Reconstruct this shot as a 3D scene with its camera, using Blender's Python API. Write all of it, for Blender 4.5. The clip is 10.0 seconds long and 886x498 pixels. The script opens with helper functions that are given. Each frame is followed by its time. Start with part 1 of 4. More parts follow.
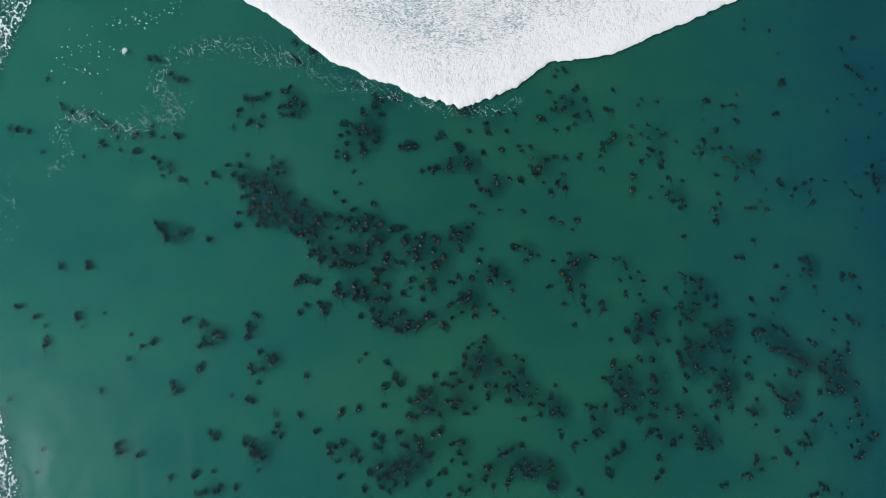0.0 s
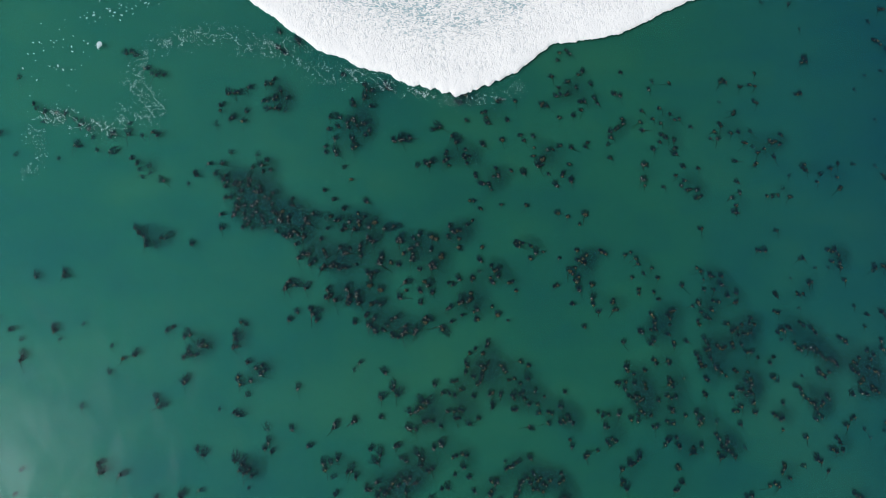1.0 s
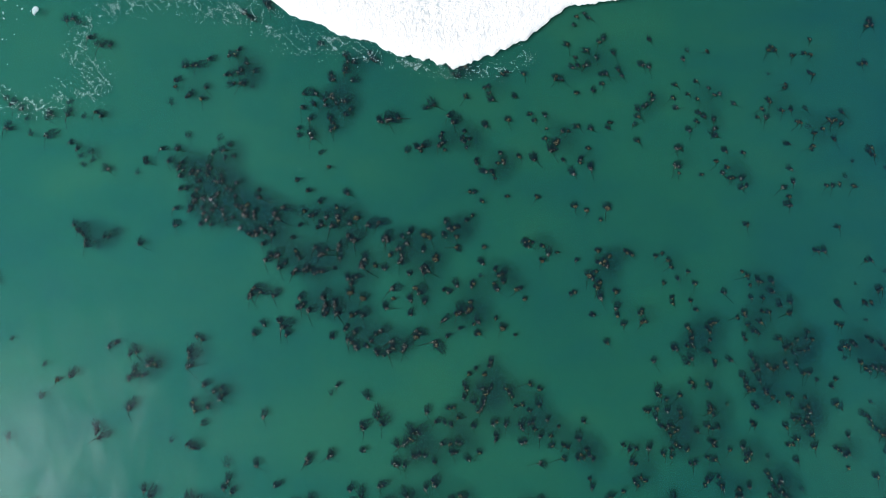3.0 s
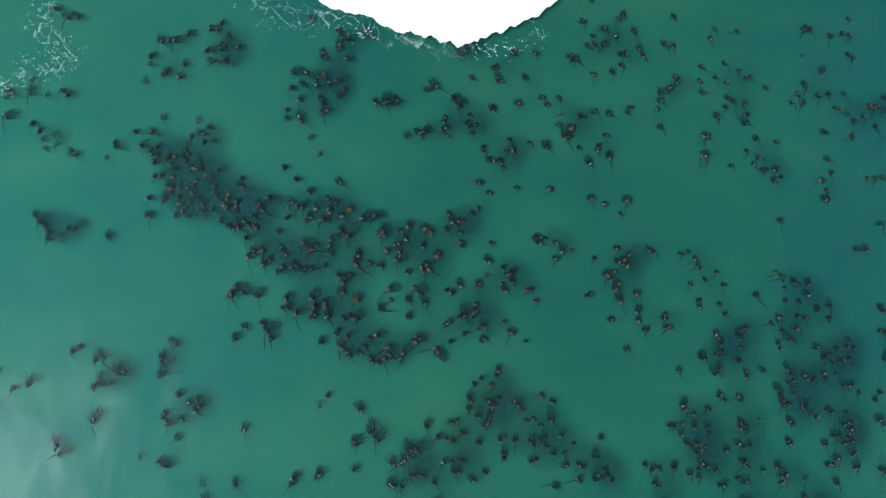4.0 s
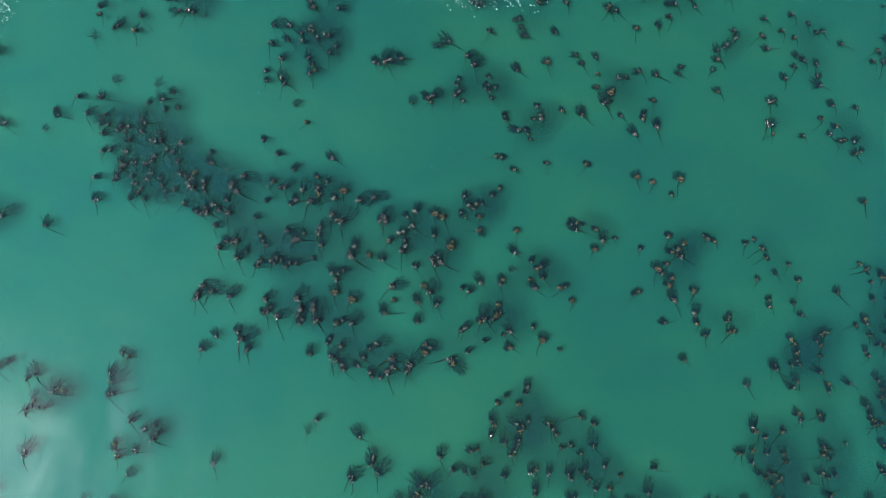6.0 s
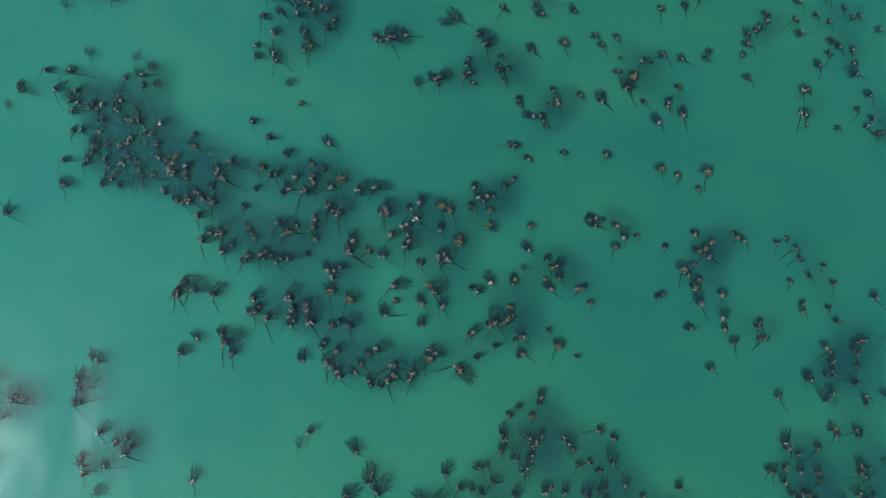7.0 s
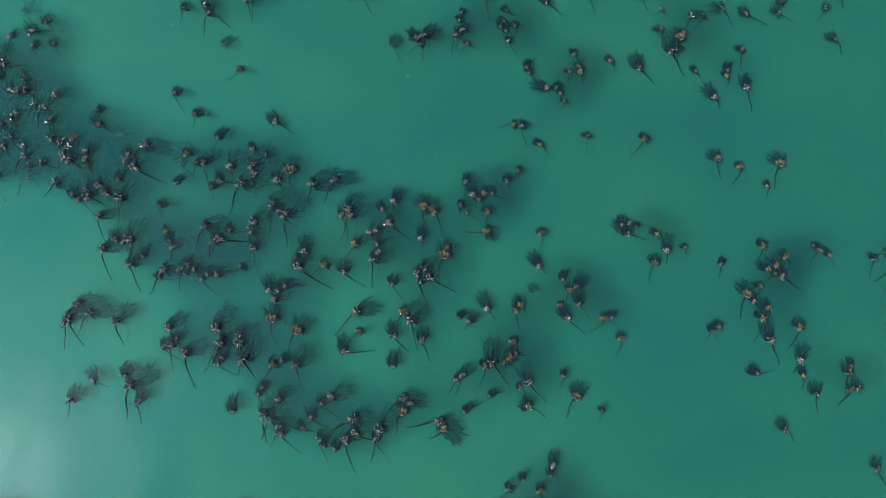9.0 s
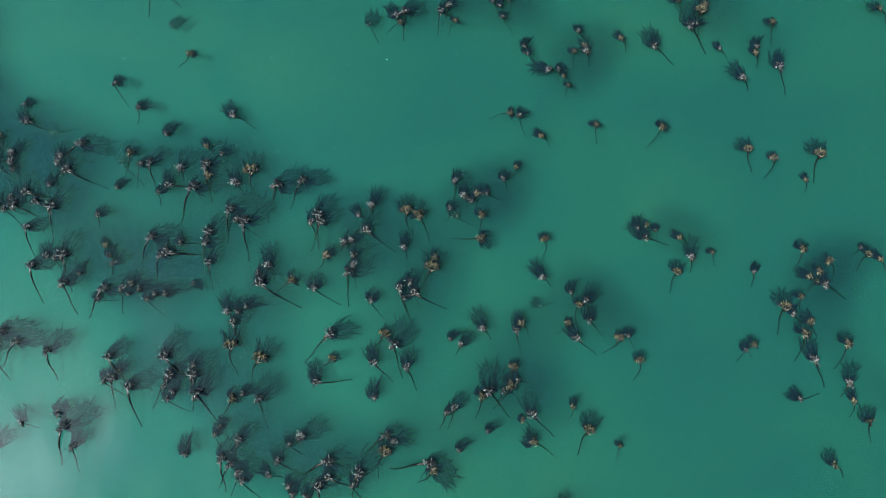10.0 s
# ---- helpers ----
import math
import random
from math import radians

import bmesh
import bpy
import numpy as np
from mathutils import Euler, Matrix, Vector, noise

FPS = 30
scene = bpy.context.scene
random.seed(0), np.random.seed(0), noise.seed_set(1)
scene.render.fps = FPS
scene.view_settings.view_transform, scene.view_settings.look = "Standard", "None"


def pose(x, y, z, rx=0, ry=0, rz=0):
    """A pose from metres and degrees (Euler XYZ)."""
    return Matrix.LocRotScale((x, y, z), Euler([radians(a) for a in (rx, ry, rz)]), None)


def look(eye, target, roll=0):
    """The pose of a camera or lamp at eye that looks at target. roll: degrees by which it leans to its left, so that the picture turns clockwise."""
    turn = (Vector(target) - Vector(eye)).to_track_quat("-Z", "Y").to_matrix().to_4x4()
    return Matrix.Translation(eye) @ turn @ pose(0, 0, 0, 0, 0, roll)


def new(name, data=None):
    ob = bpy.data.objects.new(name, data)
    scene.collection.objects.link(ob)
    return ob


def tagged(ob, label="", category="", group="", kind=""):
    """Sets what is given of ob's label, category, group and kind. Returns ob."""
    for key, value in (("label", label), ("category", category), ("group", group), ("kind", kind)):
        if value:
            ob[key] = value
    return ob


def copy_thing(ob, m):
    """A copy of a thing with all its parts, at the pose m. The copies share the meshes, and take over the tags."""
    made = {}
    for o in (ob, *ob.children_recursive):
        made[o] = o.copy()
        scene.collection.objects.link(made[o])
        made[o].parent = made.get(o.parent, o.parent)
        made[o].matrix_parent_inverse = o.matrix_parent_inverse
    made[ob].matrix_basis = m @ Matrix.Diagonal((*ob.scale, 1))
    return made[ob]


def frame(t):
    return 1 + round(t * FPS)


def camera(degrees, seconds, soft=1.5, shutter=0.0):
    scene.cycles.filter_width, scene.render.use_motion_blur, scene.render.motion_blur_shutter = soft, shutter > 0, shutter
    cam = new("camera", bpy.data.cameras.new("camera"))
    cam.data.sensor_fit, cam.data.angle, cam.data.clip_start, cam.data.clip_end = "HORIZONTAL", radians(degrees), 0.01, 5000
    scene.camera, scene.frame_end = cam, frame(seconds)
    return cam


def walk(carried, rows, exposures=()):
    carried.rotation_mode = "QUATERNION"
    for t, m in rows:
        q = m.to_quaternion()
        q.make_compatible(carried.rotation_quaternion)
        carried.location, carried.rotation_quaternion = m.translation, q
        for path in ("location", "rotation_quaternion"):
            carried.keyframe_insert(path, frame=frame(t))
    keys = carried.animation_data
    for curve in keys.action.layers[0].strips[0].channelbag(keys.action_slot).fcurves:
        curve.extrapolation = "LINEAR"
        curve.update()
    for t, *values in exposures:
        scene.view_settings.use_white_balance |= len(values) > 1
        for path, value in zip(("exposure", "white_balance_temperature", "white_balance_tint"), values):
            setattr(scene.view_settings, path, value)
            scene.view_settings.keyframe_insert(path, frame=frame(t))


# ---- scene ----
cam = camera(70.0, 10.0, soft=0.9)
PATH = [
    (0, pose(-4.97, -11.42, 72.80, 8.95, -3.93, 0.38)),
    (0.5, pose(-4.10, -10.85, 70.61, 8.68, -3.39, 0.59)),
    (1, pose(-3.18, -10.22, 68.23, 8.49, -2.67, -0.72)),
    (1.5, pose(-2.14, -9.67, 65.79, 8.28, -2.17, -0.11)),
    (2, pose(-1.33, -9.29, 63.14, 8.17, -1.70, -0.02)),
    (2.5, pose(-0.89, -8.79, 60.32, 8.20, -1.38, -0.72)),
    (4, pose(-1.29, -8.03, 51.64, 8.46, -1.85, -0.26)),
    (4.5, pose(-1.62, -8.03, 49.01, 8.59, -1.95, -0.26)),
    (5, pose(-1.89, -8.00, 46.61, 8.77, -1.96, -0.82)),
    (6.5, pose(-3.01, -7.40, 40.08, 8.75, -3.01, -0.44)),
    (7, pose(-3.59, -7.20, 38.19, 8.62, -3.78, -0.17)),
    (7.5, pose(-3.66, -7.00, 36.36, 8.76, -4.15, -0.09)),
    (8, pose(-2.74, -6.80, 34.66, 9.11, -3.06, 0.50)),
    (8.5, pose(-1.66, -6.11, 32.47, 8.57, -1.97, 1.32)),
    (9, pose(-1.24, -4.94, 28.86, 8.24, -2.23, 0.60)),
    (9.5, pose(-0.57, -4.07, 26.13, 7.98, -1.70, -0.05)),
    (10, pose(-0.56, -3.93, 24.82, 8.24, -2.05, -0.34)),
]
EXPOSURES = [(0.0, -0.45), (1.0, -0.33), (2.5, -0.15), (4.0, 0.27), (5.0, 0.53), (7.5, 0.64), (10.0, 0.64)]
walk(cam, PATH, EXPOSURES)

# ---- daylight: high sun from the west-south-west, clear sky ----
SUN_DIR = Vector((-0.67, -0.2, 1.0)).normalized()
world = bpy.data.worlds.new("sky")
scene.world = world
world.use_nodes = True
wn = world.node_tree
sky = wn.nodes.new("ShaderNodeTexSky")
sky.sky_type = "NISHITA"
sky.sun_disc = False
sky.dust_density = 1.2
sky.sun_elevation = math.asin(SUN_DIR.z)
sky.sun_rotation = math.atan2(SUN_DIR.x, SUN_DIR.y)
wn.nodes["Background"].inputs["Strength"].default_value = 0.12
wn.links.new(sky.outputs["Color"], wn.nodes["Background"].inputs["Color"])
sun_data = bpy.data.lights.new("sun", "SUN")
sun_data.energy = 3.2
sun_data.angle = radians(0.53)
sun_data.color = (1.0, 0.99, 0.97)
sun = new("sun", sun_data)
sun.matrix_world = look(SUN_DIR * 200, (0, 0, 0))


# ---- materials ----
def nodes_of(name):
    m = bpy.data.materials.new(name)
    m.use_nodes = True
    t = m.node_tree
    return m, t, t.nodes["Principled BSDF"]


def add(t, kind, **values):
    n = t.nodes.new(kind)
    for key, v in values.items():
        n.inputs[key].default_value = v
    return n


def noise_node(t, scale, detail=3.0, rough=0.5, distort=0.0, vec=None):
    n = add(t, "ShaderNodeTexNoise", Scale=scale, Detail=detail, Roughness=rough, Distortion=distort)
    if vec is not None:
        t.links.new(vec, n.inputs["Vector"])
    return n.outputs["Fac"]


def ramp(t, fac, stops):
    n = t.nodes.new("ShaderNodeValToRGB")
    el = n.color_ramp.elements
    while len(el) < len(stops):
        el.new(0.5)
    for e, (p, c) in zip(el, stops):
        e.position, e.color = p, (*c, 1)
    t.links.new(fac, n.inputs["Fac"])
    return n.outputs["Color"]


def bump(t, height, strength, distance, normal=None):
    n = add(t, "ShaderNodeBump", Strength=strength, Distance=distance)
    t.links.new(height, n.inputs["Height"])
    if normal is not None:
        t.links.new(normal, n.inputs["Normal"])
    return n.outputs["Normal"]


def stretched(t, sx, sy, turn=0.0):
    """Object coordinates, stretched and turned, for streaky patterns."""
    c = t.nodes.new("ShaderNodeTexCoord")
    m = t.nodes.new("ShaderNodeMapping")
    m.inputs["Scale"].default_value = (sx, sy, 1)
    m.inputs["Rotation"].default_value = (0, 0, radians(turn))
    t.links.new(c.outputs["Object"], m.inputs["Vector"])
    return m.outputs["Vector"]


def water_material(name, clear, surface=False):
    """Turbid sea water: scattered green light over a part that is seen through, its colour painted paler to the west
    for sky glare and bluer, darker to the east for the falloff; glossy and rippled at the surface."""
    m, t, p = nodes_of(name)
    t.nodes.remove(p)
    out = t.nodes["Material Output"]
    big = noise_node(t, 0.03, 3, 0.55, 0.8, stretched(t, 1, 1.6, 25))
    fine = noise_node(t, 0.16, 4, 0.55, 0.8, stretched(t, 1, 1.5, -20))
    mix = t.nodes.new("ShaderNodeMath")
    mix.operation = "MULTIPLY_ADD"
    mix.inputs[1].default_value = 0.5
    t.links.new(fine, mix.inputs[0])
    t.links.new(big, mix.inputs[2])
    tint = ramp(t, mix.outputs[0], list(zip((0.55, 0.74, 0.95), GREENS)))
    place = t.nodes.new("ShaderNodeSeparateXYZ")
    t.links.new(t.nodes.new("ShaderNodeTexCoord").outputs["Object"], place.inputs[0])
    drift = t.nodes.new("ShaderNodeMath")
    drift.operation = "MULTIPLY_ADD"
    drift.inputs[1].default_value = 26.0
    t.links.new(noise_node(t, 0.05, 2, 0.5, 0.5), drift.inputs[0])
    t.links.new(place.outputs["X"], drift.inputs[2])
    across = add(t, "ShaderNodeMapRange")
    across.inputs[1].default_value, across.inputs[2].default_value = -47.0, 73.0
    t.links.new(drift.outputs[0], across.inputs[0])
    sky_glare = ramp(t, across.outputs[0], SKY_GLARE)
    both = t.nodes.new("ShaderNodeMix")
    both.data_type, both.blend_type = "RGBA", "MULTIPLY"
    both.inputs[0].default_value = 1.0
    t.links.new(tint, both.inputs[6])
    t.links.new(sky_glare, both.inputs[7])
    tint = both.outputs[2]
    scatter = t.nodes.new("ShaderNodeBsdfDiffuse")
    forward = add(t, "ShaderNodeBsdfGlossy", Roughness=0.62)
    body = add(t, "ShaderNodeMixShader", Fac=0.16)
    for k, lobe in ((1, scatter), (2, forward)):
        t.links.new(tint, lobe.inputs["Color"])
        t.links.new(lobe.outputs[0], body.inputs[k])
    body = body.outputs[0]
    if clear > 0:
        thr = add(t, "ShaderNodeBsdfTransparent", Color=(0.86, 0.99, 0.98, 1))
        ms = add(t, "ShaderNodeMixShader", Fac=clear)
        t.links.new(body, ms.inputs[1])
        t.links.new(thr.outputs[0], ms.inputs[2])
        body = ms.outputs[0]
    if surface:
        chop = noise_node(t, 0.24, 1.5, 0.45, 0.3, stretched(t, 1.0, 0.6, 15))
        ripple = noise_node(t, 1.6, 3, 0.5, 0.3, stretched(t, 1.0, 0.5, 12))
        waves = bump(t, ripple, 0.12, 0.04, bump(t, chop, 0.5, 0.3))
        gloss = add(t, "ShaderNodeBsdfGlossy", Roughness=0.29, Color=(0.12, 0.14, 0.15, 1))
        t.links.new(waves, gloss.inputs["Normal"])
        fres = add(t, "ShaderNodeFresnel", IOR=1.33)
        top = t.nodes.new("ShaderNodeMixShader")
        t.links.new(fres.outputs[0], top.inputs[0])
        t.links.new(body, top.inputs[1])
        t.links.new(gloss.outputs[0], top.inputs[2])
        body = top.outputs[0]
    t.links.new(body, out.inputs["Surface"])
    return m


def kelp_material(name, dark, mid, light, rough, island, relief=0.5, wet=0.3, stops=(0.2, 0.55, 0.95)):
    """Wet kelp tissue with per-piece variation and lengthwise mottling."""
    m, t, p = nodes_of(name)
    if island:
        rnd = t.nodes.new("ShaderNodeNewGeometry").outputs["Random Per Island"]
    else:
        rnd = t.nodes.new("ShaderNodeObjectInfo").outputs["Random"]
    mott = noise_node(t, 7.0, 4, 0.6)
    s = t.nodes.new("ShaderNodeMath")
    s.operation = "MULTIPLY_ADD"
    s.inputs[1].default_value = 0.55
    t.links.new(rnd, s.inputs[0])
    h = t.nodes.new("ShaderNodeMath")
    h.operation = "MULTIPLY"
    h.inputs[1].default_value = 0.6
    t.links.new(mott, h.inputs[0])
    t.links.new(h.outputs[0], s.inputs[2])
    t.links.new(ramp(t, s.outputs[0], list(zip(stops, (dark, mid, light)))), p.inputs["Base Color"])
    p.inputs["Roughness"].default_value = rough
    p.inputs["IOR"].default_value = 1.5
    p.inputs["Specular IOR Level"].default_value = wet
    t.links.new(bump(t, noise_node(t, 30.0, 3, 0.6), relief, 0.01), p.inputs["Normal"])
    return m


GREENS = ((0.032, 0.162, 0.147), (0.04, 0.187, 0.146), (0.058, 0.213, 0.15))
# west-to-east multipliers: sky glare and edge falloff put into the water colour
SKY_GLARE = [(0.0, (1.5, 1.48, 1.46)), (0.33, (1.06, 1.1, 1.17)), (0.5, (1.0, 1.02, 0.94)), (0.68, (1.02, 1.05, 0.96)), (0.84, (0.9, 0.96, 1.14)), (1.0, (0.6, 0.7, 1.1))]
WATER = water_material("turbid_sea_surface", 0.93, True)
DEPTHS = (0.13, 0.4, 0.78)
MURK = [water_material("turbid_sea_body", clear) for clear in (0.82, 0.62, 0.0)]
BLADE = ((0.003, 0.006, 0.016), (0.005, 0.011, 0.031), (0.01, 0.016, 0.036))
# pale third tone paints white sun glints onto single crown pieces
HEART = ((0.003, 0.006, 0.007), (0.018, 0.021, 0.019), (0.42, 0.43, 0.38))
GOLD = ((0.003, 0.006, 0.005), (0.04, 0.038, 0.019), (0.48, 0.4, 0.19))
STIPE = ((0.002, 0.004, 0.004), (0.005, 0.007, 0.006), (0.012, 0.013, 0.01))
FLOAT = ((0.006, 0.007, 0.006), (0.02, 0.02, 0.014), (0.09, 0.08, 0.055))
kelp_mats = {}
for island in (False, True):
    tail = "_bed" if island else ""
    kelp_mats[island] = [
        kelp_material("kelp_blade" + tail, *BLADE, 0.45, True, 0.2, 0.08),
        kelp_material("kelp_heart" + tail, *HEART, 0.22, True, 0.2, 1.0, (0.28, 0.58, 0.9)),
        kelp_material("kelp_stipe" + tail, *STIPE, 0.4, island, 0.1, 0.1),
        kelp_material("kelp_gold" + tail, *GOLD, 0.3, True, 0.3, 0.5, (0.25, 0.6, 1.0)),
        kelp_material("kelp_float" + tail, *FLOAT, 0.25, island, 0.25, 0.8),
        kelp_material("kelp_blade_sunk" + tail, *BLADE, 0.7, True, 0.5, 0.1)]


def foam_material():
    """White froth; behind the smooth front it breaks into short wavering ridges with water showing between them."""
    m, t, p = nodes_of("sea_foam")
    inland = t.nodes.new("ShaderNodeAttribute")
    inland.attribute_name = "inland"

    def math_node(op, a, b=None, value=None):
        n = t.nodes.new("ShaderNodeMath")
        n.operation = op
        t.links.new(a, n.inputs[0])
        if b is not None:
            t.links.new(b, n.inputs[1])
        if value is not None:
            n.inputs[1].default_value = value
        return n.outputs[0]

    def span(fac, a0, a1, b0, b1):
        n = add(t, "ShaderNodeMapRange")
        for k, v in enumerate((a0, a1, b0, b1)):
            n.inputs[k + 1].default_value = v
        t.links.new(fac, n.inputs[0])
        return n.outputs[0]

    # ridges: streaks that run back from the front, turning into cross ripples farther in
    streaks = noise_node(t, 2.1, 3, 0.6, 1.0, stretched(t, 1.5, 0.75, 8))
    ripples = noise_node(t, 2.3, 2, 0.5, 1.6, stretched(t, 0.75, 1.4, -24))
    turned = span(inland.outputs["Fac"], 3.0, 8.0, 0.0, 1.0)
    pat = t.nodes.new("ShaderNodeMix")
    t.links.new(turned, pat.inputs[0])
    t.links.new(streaks, pat.inputs[2])
    t.links.new(ripples, pat.inputs[3])
    ridge = pat.outputs[0]
    # how far the froth has broken up: by distance from the front, in patches
    patch = noise_node(t, 0.13, 3, 0.55, 0.6, stretched(t, 1.0, 1.3, 35))
    worn = math_node("MULTIPLY", span(inland.outputs["Fac"], 0.5, 9.0, 0.15, 1.0), span(patch, 0.38, 0.6, 0.6, 1.0))
    gap = math_node("SUBTRACT", math_node("ADD", span(ridge, 0.38, 0.62, 1.0, 0.0), math_node("MULTIPLY", worn, value=0.74)), value=0.95)
    col = ramp(t, math_node("MULTIPLY", gap, value=1.5), [(0.0, (0.955, 0.935, 0.87)), (0.5, (0.76, 0.76, 0.72)), (1.0, (0.36, 0.5, 0.5))])
    t.links.new(col, p.inputs["Base Color"])
    p.inputs["Roughness"].default_value = 0.8
    p.inputs["Specular IOR Level"].default_value = 0.2
    height = math_node("MULTIPLY", ridge, span(worn, 0.05, 0.5, 0.15, 1.1))
    t.links.new(bump(t, height, 0.7, 0.3, bump(t, noise_node(t, 5.0, 4, 0.65), 0.25, 0.05)), p.inputs["Normal"])
    return m


FOAM = foam_material()


def froth_material(name, tones):
    """Thin froth, greenish white with the water just under it."""
    m, t, p = nodes_of(name)
    t.links.new(ramp(t, noise_node(t, 6.0, 3, 0.6), list(zip((0.3, 0.52, 0.75), tones))), p.inputs["Base Color"])
    p.inputs["Roughness"].default_value = 0.7
    return m


FROTH = froth_material("thin_froth", ((0.3, 0.5, 0.48), (0.55, 0.68, 0.66), (0.85, 0.88, 0.87)))
# white of the torn foam, also of the modelled sun-glitter specks
FROTH_GLITTER = froth_material("froth_and_glitter", ((0.5, 0.62, 0.62), (0.75, 0.81, 0.82), (0.9, 0.91, 0.9)))


# ---- mesh helpers ----
def mesh_of(name, verts, faces, mats, indices=None, smooth=True):
    me = bpy.data.meshes.new(name)
    me.from_pydata(verts, [], faces)
    for m in mats:
        me.materials.append(m)
    if indices is not None:
        me.polygons.foreach_set("material_index", indices)
    me.polygons.foreach_set("use_smooth", [smooth] * len(me.polygons))
    me.update()
    return me


# ---- the sea ----
def sheet(name, z, half, material, label):
    bm = bmesh.new()
    bmesh.ops.create_grid(bm, x_segments=40, y_segments=40, size=half)
    for v in bm.verts:
        v.co.z = z
    me = bpy.data.meshes.new(name)
    bm.to_mesh(me)
    bm.free()
    me.materials.append(material)
    return tagged(new(name, me), label, "water", kind="structure")


sheet("water", 0.0, 2400, WATER, "turbid green sea water with a rippled glossy surface")
for depth, murk in zip(DEPTHS, MURK):
    sheet("water", -depth, 2400, murk, "cloudy green water hanging below the sea surface")


# ---- broken wave: a tongue of thick white foam ----
def foam_edge(x):
    """The seaward edge of the foam tongue: y for each x."""
    xs = (-60.0, -24.0, -12.8, -6.6, 0.0, 2.6, 5.8, 9.3, 12.1, 21.5, 37.4, 70.0)
    ys = (46.0, 30.4, 22.5, 20.2, 18.2, 17.8, 19.0, 20.8, 23.5, 25.5, 33.3, 50.0)
    return float(np.interp(x, xs, ys))


def wave_foam():
    step, x0, x1, depth = 0.15, -38.0, 48.0, 26.0
    nx, ny = int((x1 - x0) / step), int(depth / step)
    verts, inland = [], []
    for i in range(nx + 1):
        x = x0 + i * step
        base = (foam_edge(x - 0.8) + foam_edge(x) + foam_edge(x + 0.8)) / 3
        knobs = 0.5 + 0.7 * max(0.0, 1 - abs(x - 0.5) / 9)
        lobe = 0.5 * noise.noise((x * 0.4, 3.1, 0)) + knobs * (0.8 * (0.5 - abs(noise.noise((x * 0.9, 7.7, 0)))) + 0.45 * (0.4 - abs(noise.noise((x * 2.1, 1.7, 0)))))
        for j in range(ny + 1):
            v = j * step * (1 + 0.5 * j / ny)
            y = base - lobe * max(0.0, 1 - v / 4) + v
            rise = 0.24 * (1 - math.exp(-v / 0.35)) - 0.03
            ridge = noise.noise((x * 1.9 + 0.9 * noise.noise((x * 0.8, y * 0.8, 5)), y * 1.1, 2.0))
            lump = noise.noise((x * 0.3, y * 0.3, 9.0)) + 0.7 * noise.noise((x * 0.9, y * 0.9, 4.0)) * max(0.0, 1 - v / 5)
            z = rise * (1 + 0.4 * lump) + min(v / 8, 1) * 0.04 * (1 - abs(ridge) * 2.6)
            verts.append((x, y, z))
            inland.append(v)
    thing = tagged(new("wave_foam"), "thick white foam of a spent wave, lobed edge, rippled top", "sea foam")
    thing.location = (2.5, 17.8, 0)
    rows = int(1.6 / step)
    for name, j0, j1, label in (("foam_rim", 0, rows, "smooth bright rolled rim of foam"), ("foam_sheet", rows, ny, "thinner foam crossed by wavering ripple lines")):
        n = j1 - j0 + 1
        co, dist, faces = [], [], []
        for i in range(nx + 1):
            a = i * (ny + 1)
            co += [(x - 2.5, y - 17.8, z) for x, y, z in verts[a + j0:a + j1 + 1]]
            dist += inland[a + j0:a + j1 + 1]
        for i in range(nx):
            for j in range(n - 1):
                a = i * n + j
                faces.append((a, a + n, a + n + 1, a + 1))
        me = mesh_of(name, co, faces, [FOAM])
        me.attributes.new("inland", "FLOAT", "POINT").data.foreach_set("value", dist)
        tagged(new(name, me), label).parent = thing
    return thing


wave_foam()


def fleck(verts, faces, x, y, r, rng):
    """A low irregular dome of froth."""
    n, k = 6, len(verts)
    turn, flat = rng.uniform(0, 6.28), rng.uniform(0.15, 0.5)
    spin = rng.uniform(0, 6.28)
    for f, z in ((1.0, 0.004), (0.6, 0.35)):
        for i in range(n):
            a = turn + i * 6.2832 / n
            rr = r * f * rng.uniform(0.6, 1.25)
            u, w = rr * math.cos(a), rr * math.sin(a) * flat
            verts.append((x + u * math.cos(spin) - w * math.sin(spin), y + u * math.sin(spin) + w * math.cos(spin), min(z * r, 0.06) + 0.004))
    for i in range(n):
        j = (i + 1) % n
        faces.append((k + i, k + j, k + n + j, k + n + i))
    faces.append(tuple(k + n + i for i in range(n)))


def strand(points, width, per_metre, sizes, rng, verts, faces):
    """Froth along a line of bends, gathered into fine curling threads."""
    for (ax, ay), (bx, by) in zip(points, points[1:]):
        length = math.hypot(bx - ax, by - ay)
        for _ in range(int(length * per_metre * 6)):
            f = rng.random()
            x, y = ax + (bx - ax) * f + rng.gauss(0, width), ay + (by - ay) * f + rng.gauss(0, width)
            swirl = noise.noise((x * 0.9, y * 0.9, 6.0))
            thread = abs(noise.noise((x * 1.1 + swirl, y * 1.1 - swirl, 4.0)))
            if thread < 0.075 or (thread < 0.3 and rng.random() < 0.1):
                fleck(verts, faces, x, y, sizes[0] + (sizes[1] - sizes[0]) * rng.random() ** 2, rng)


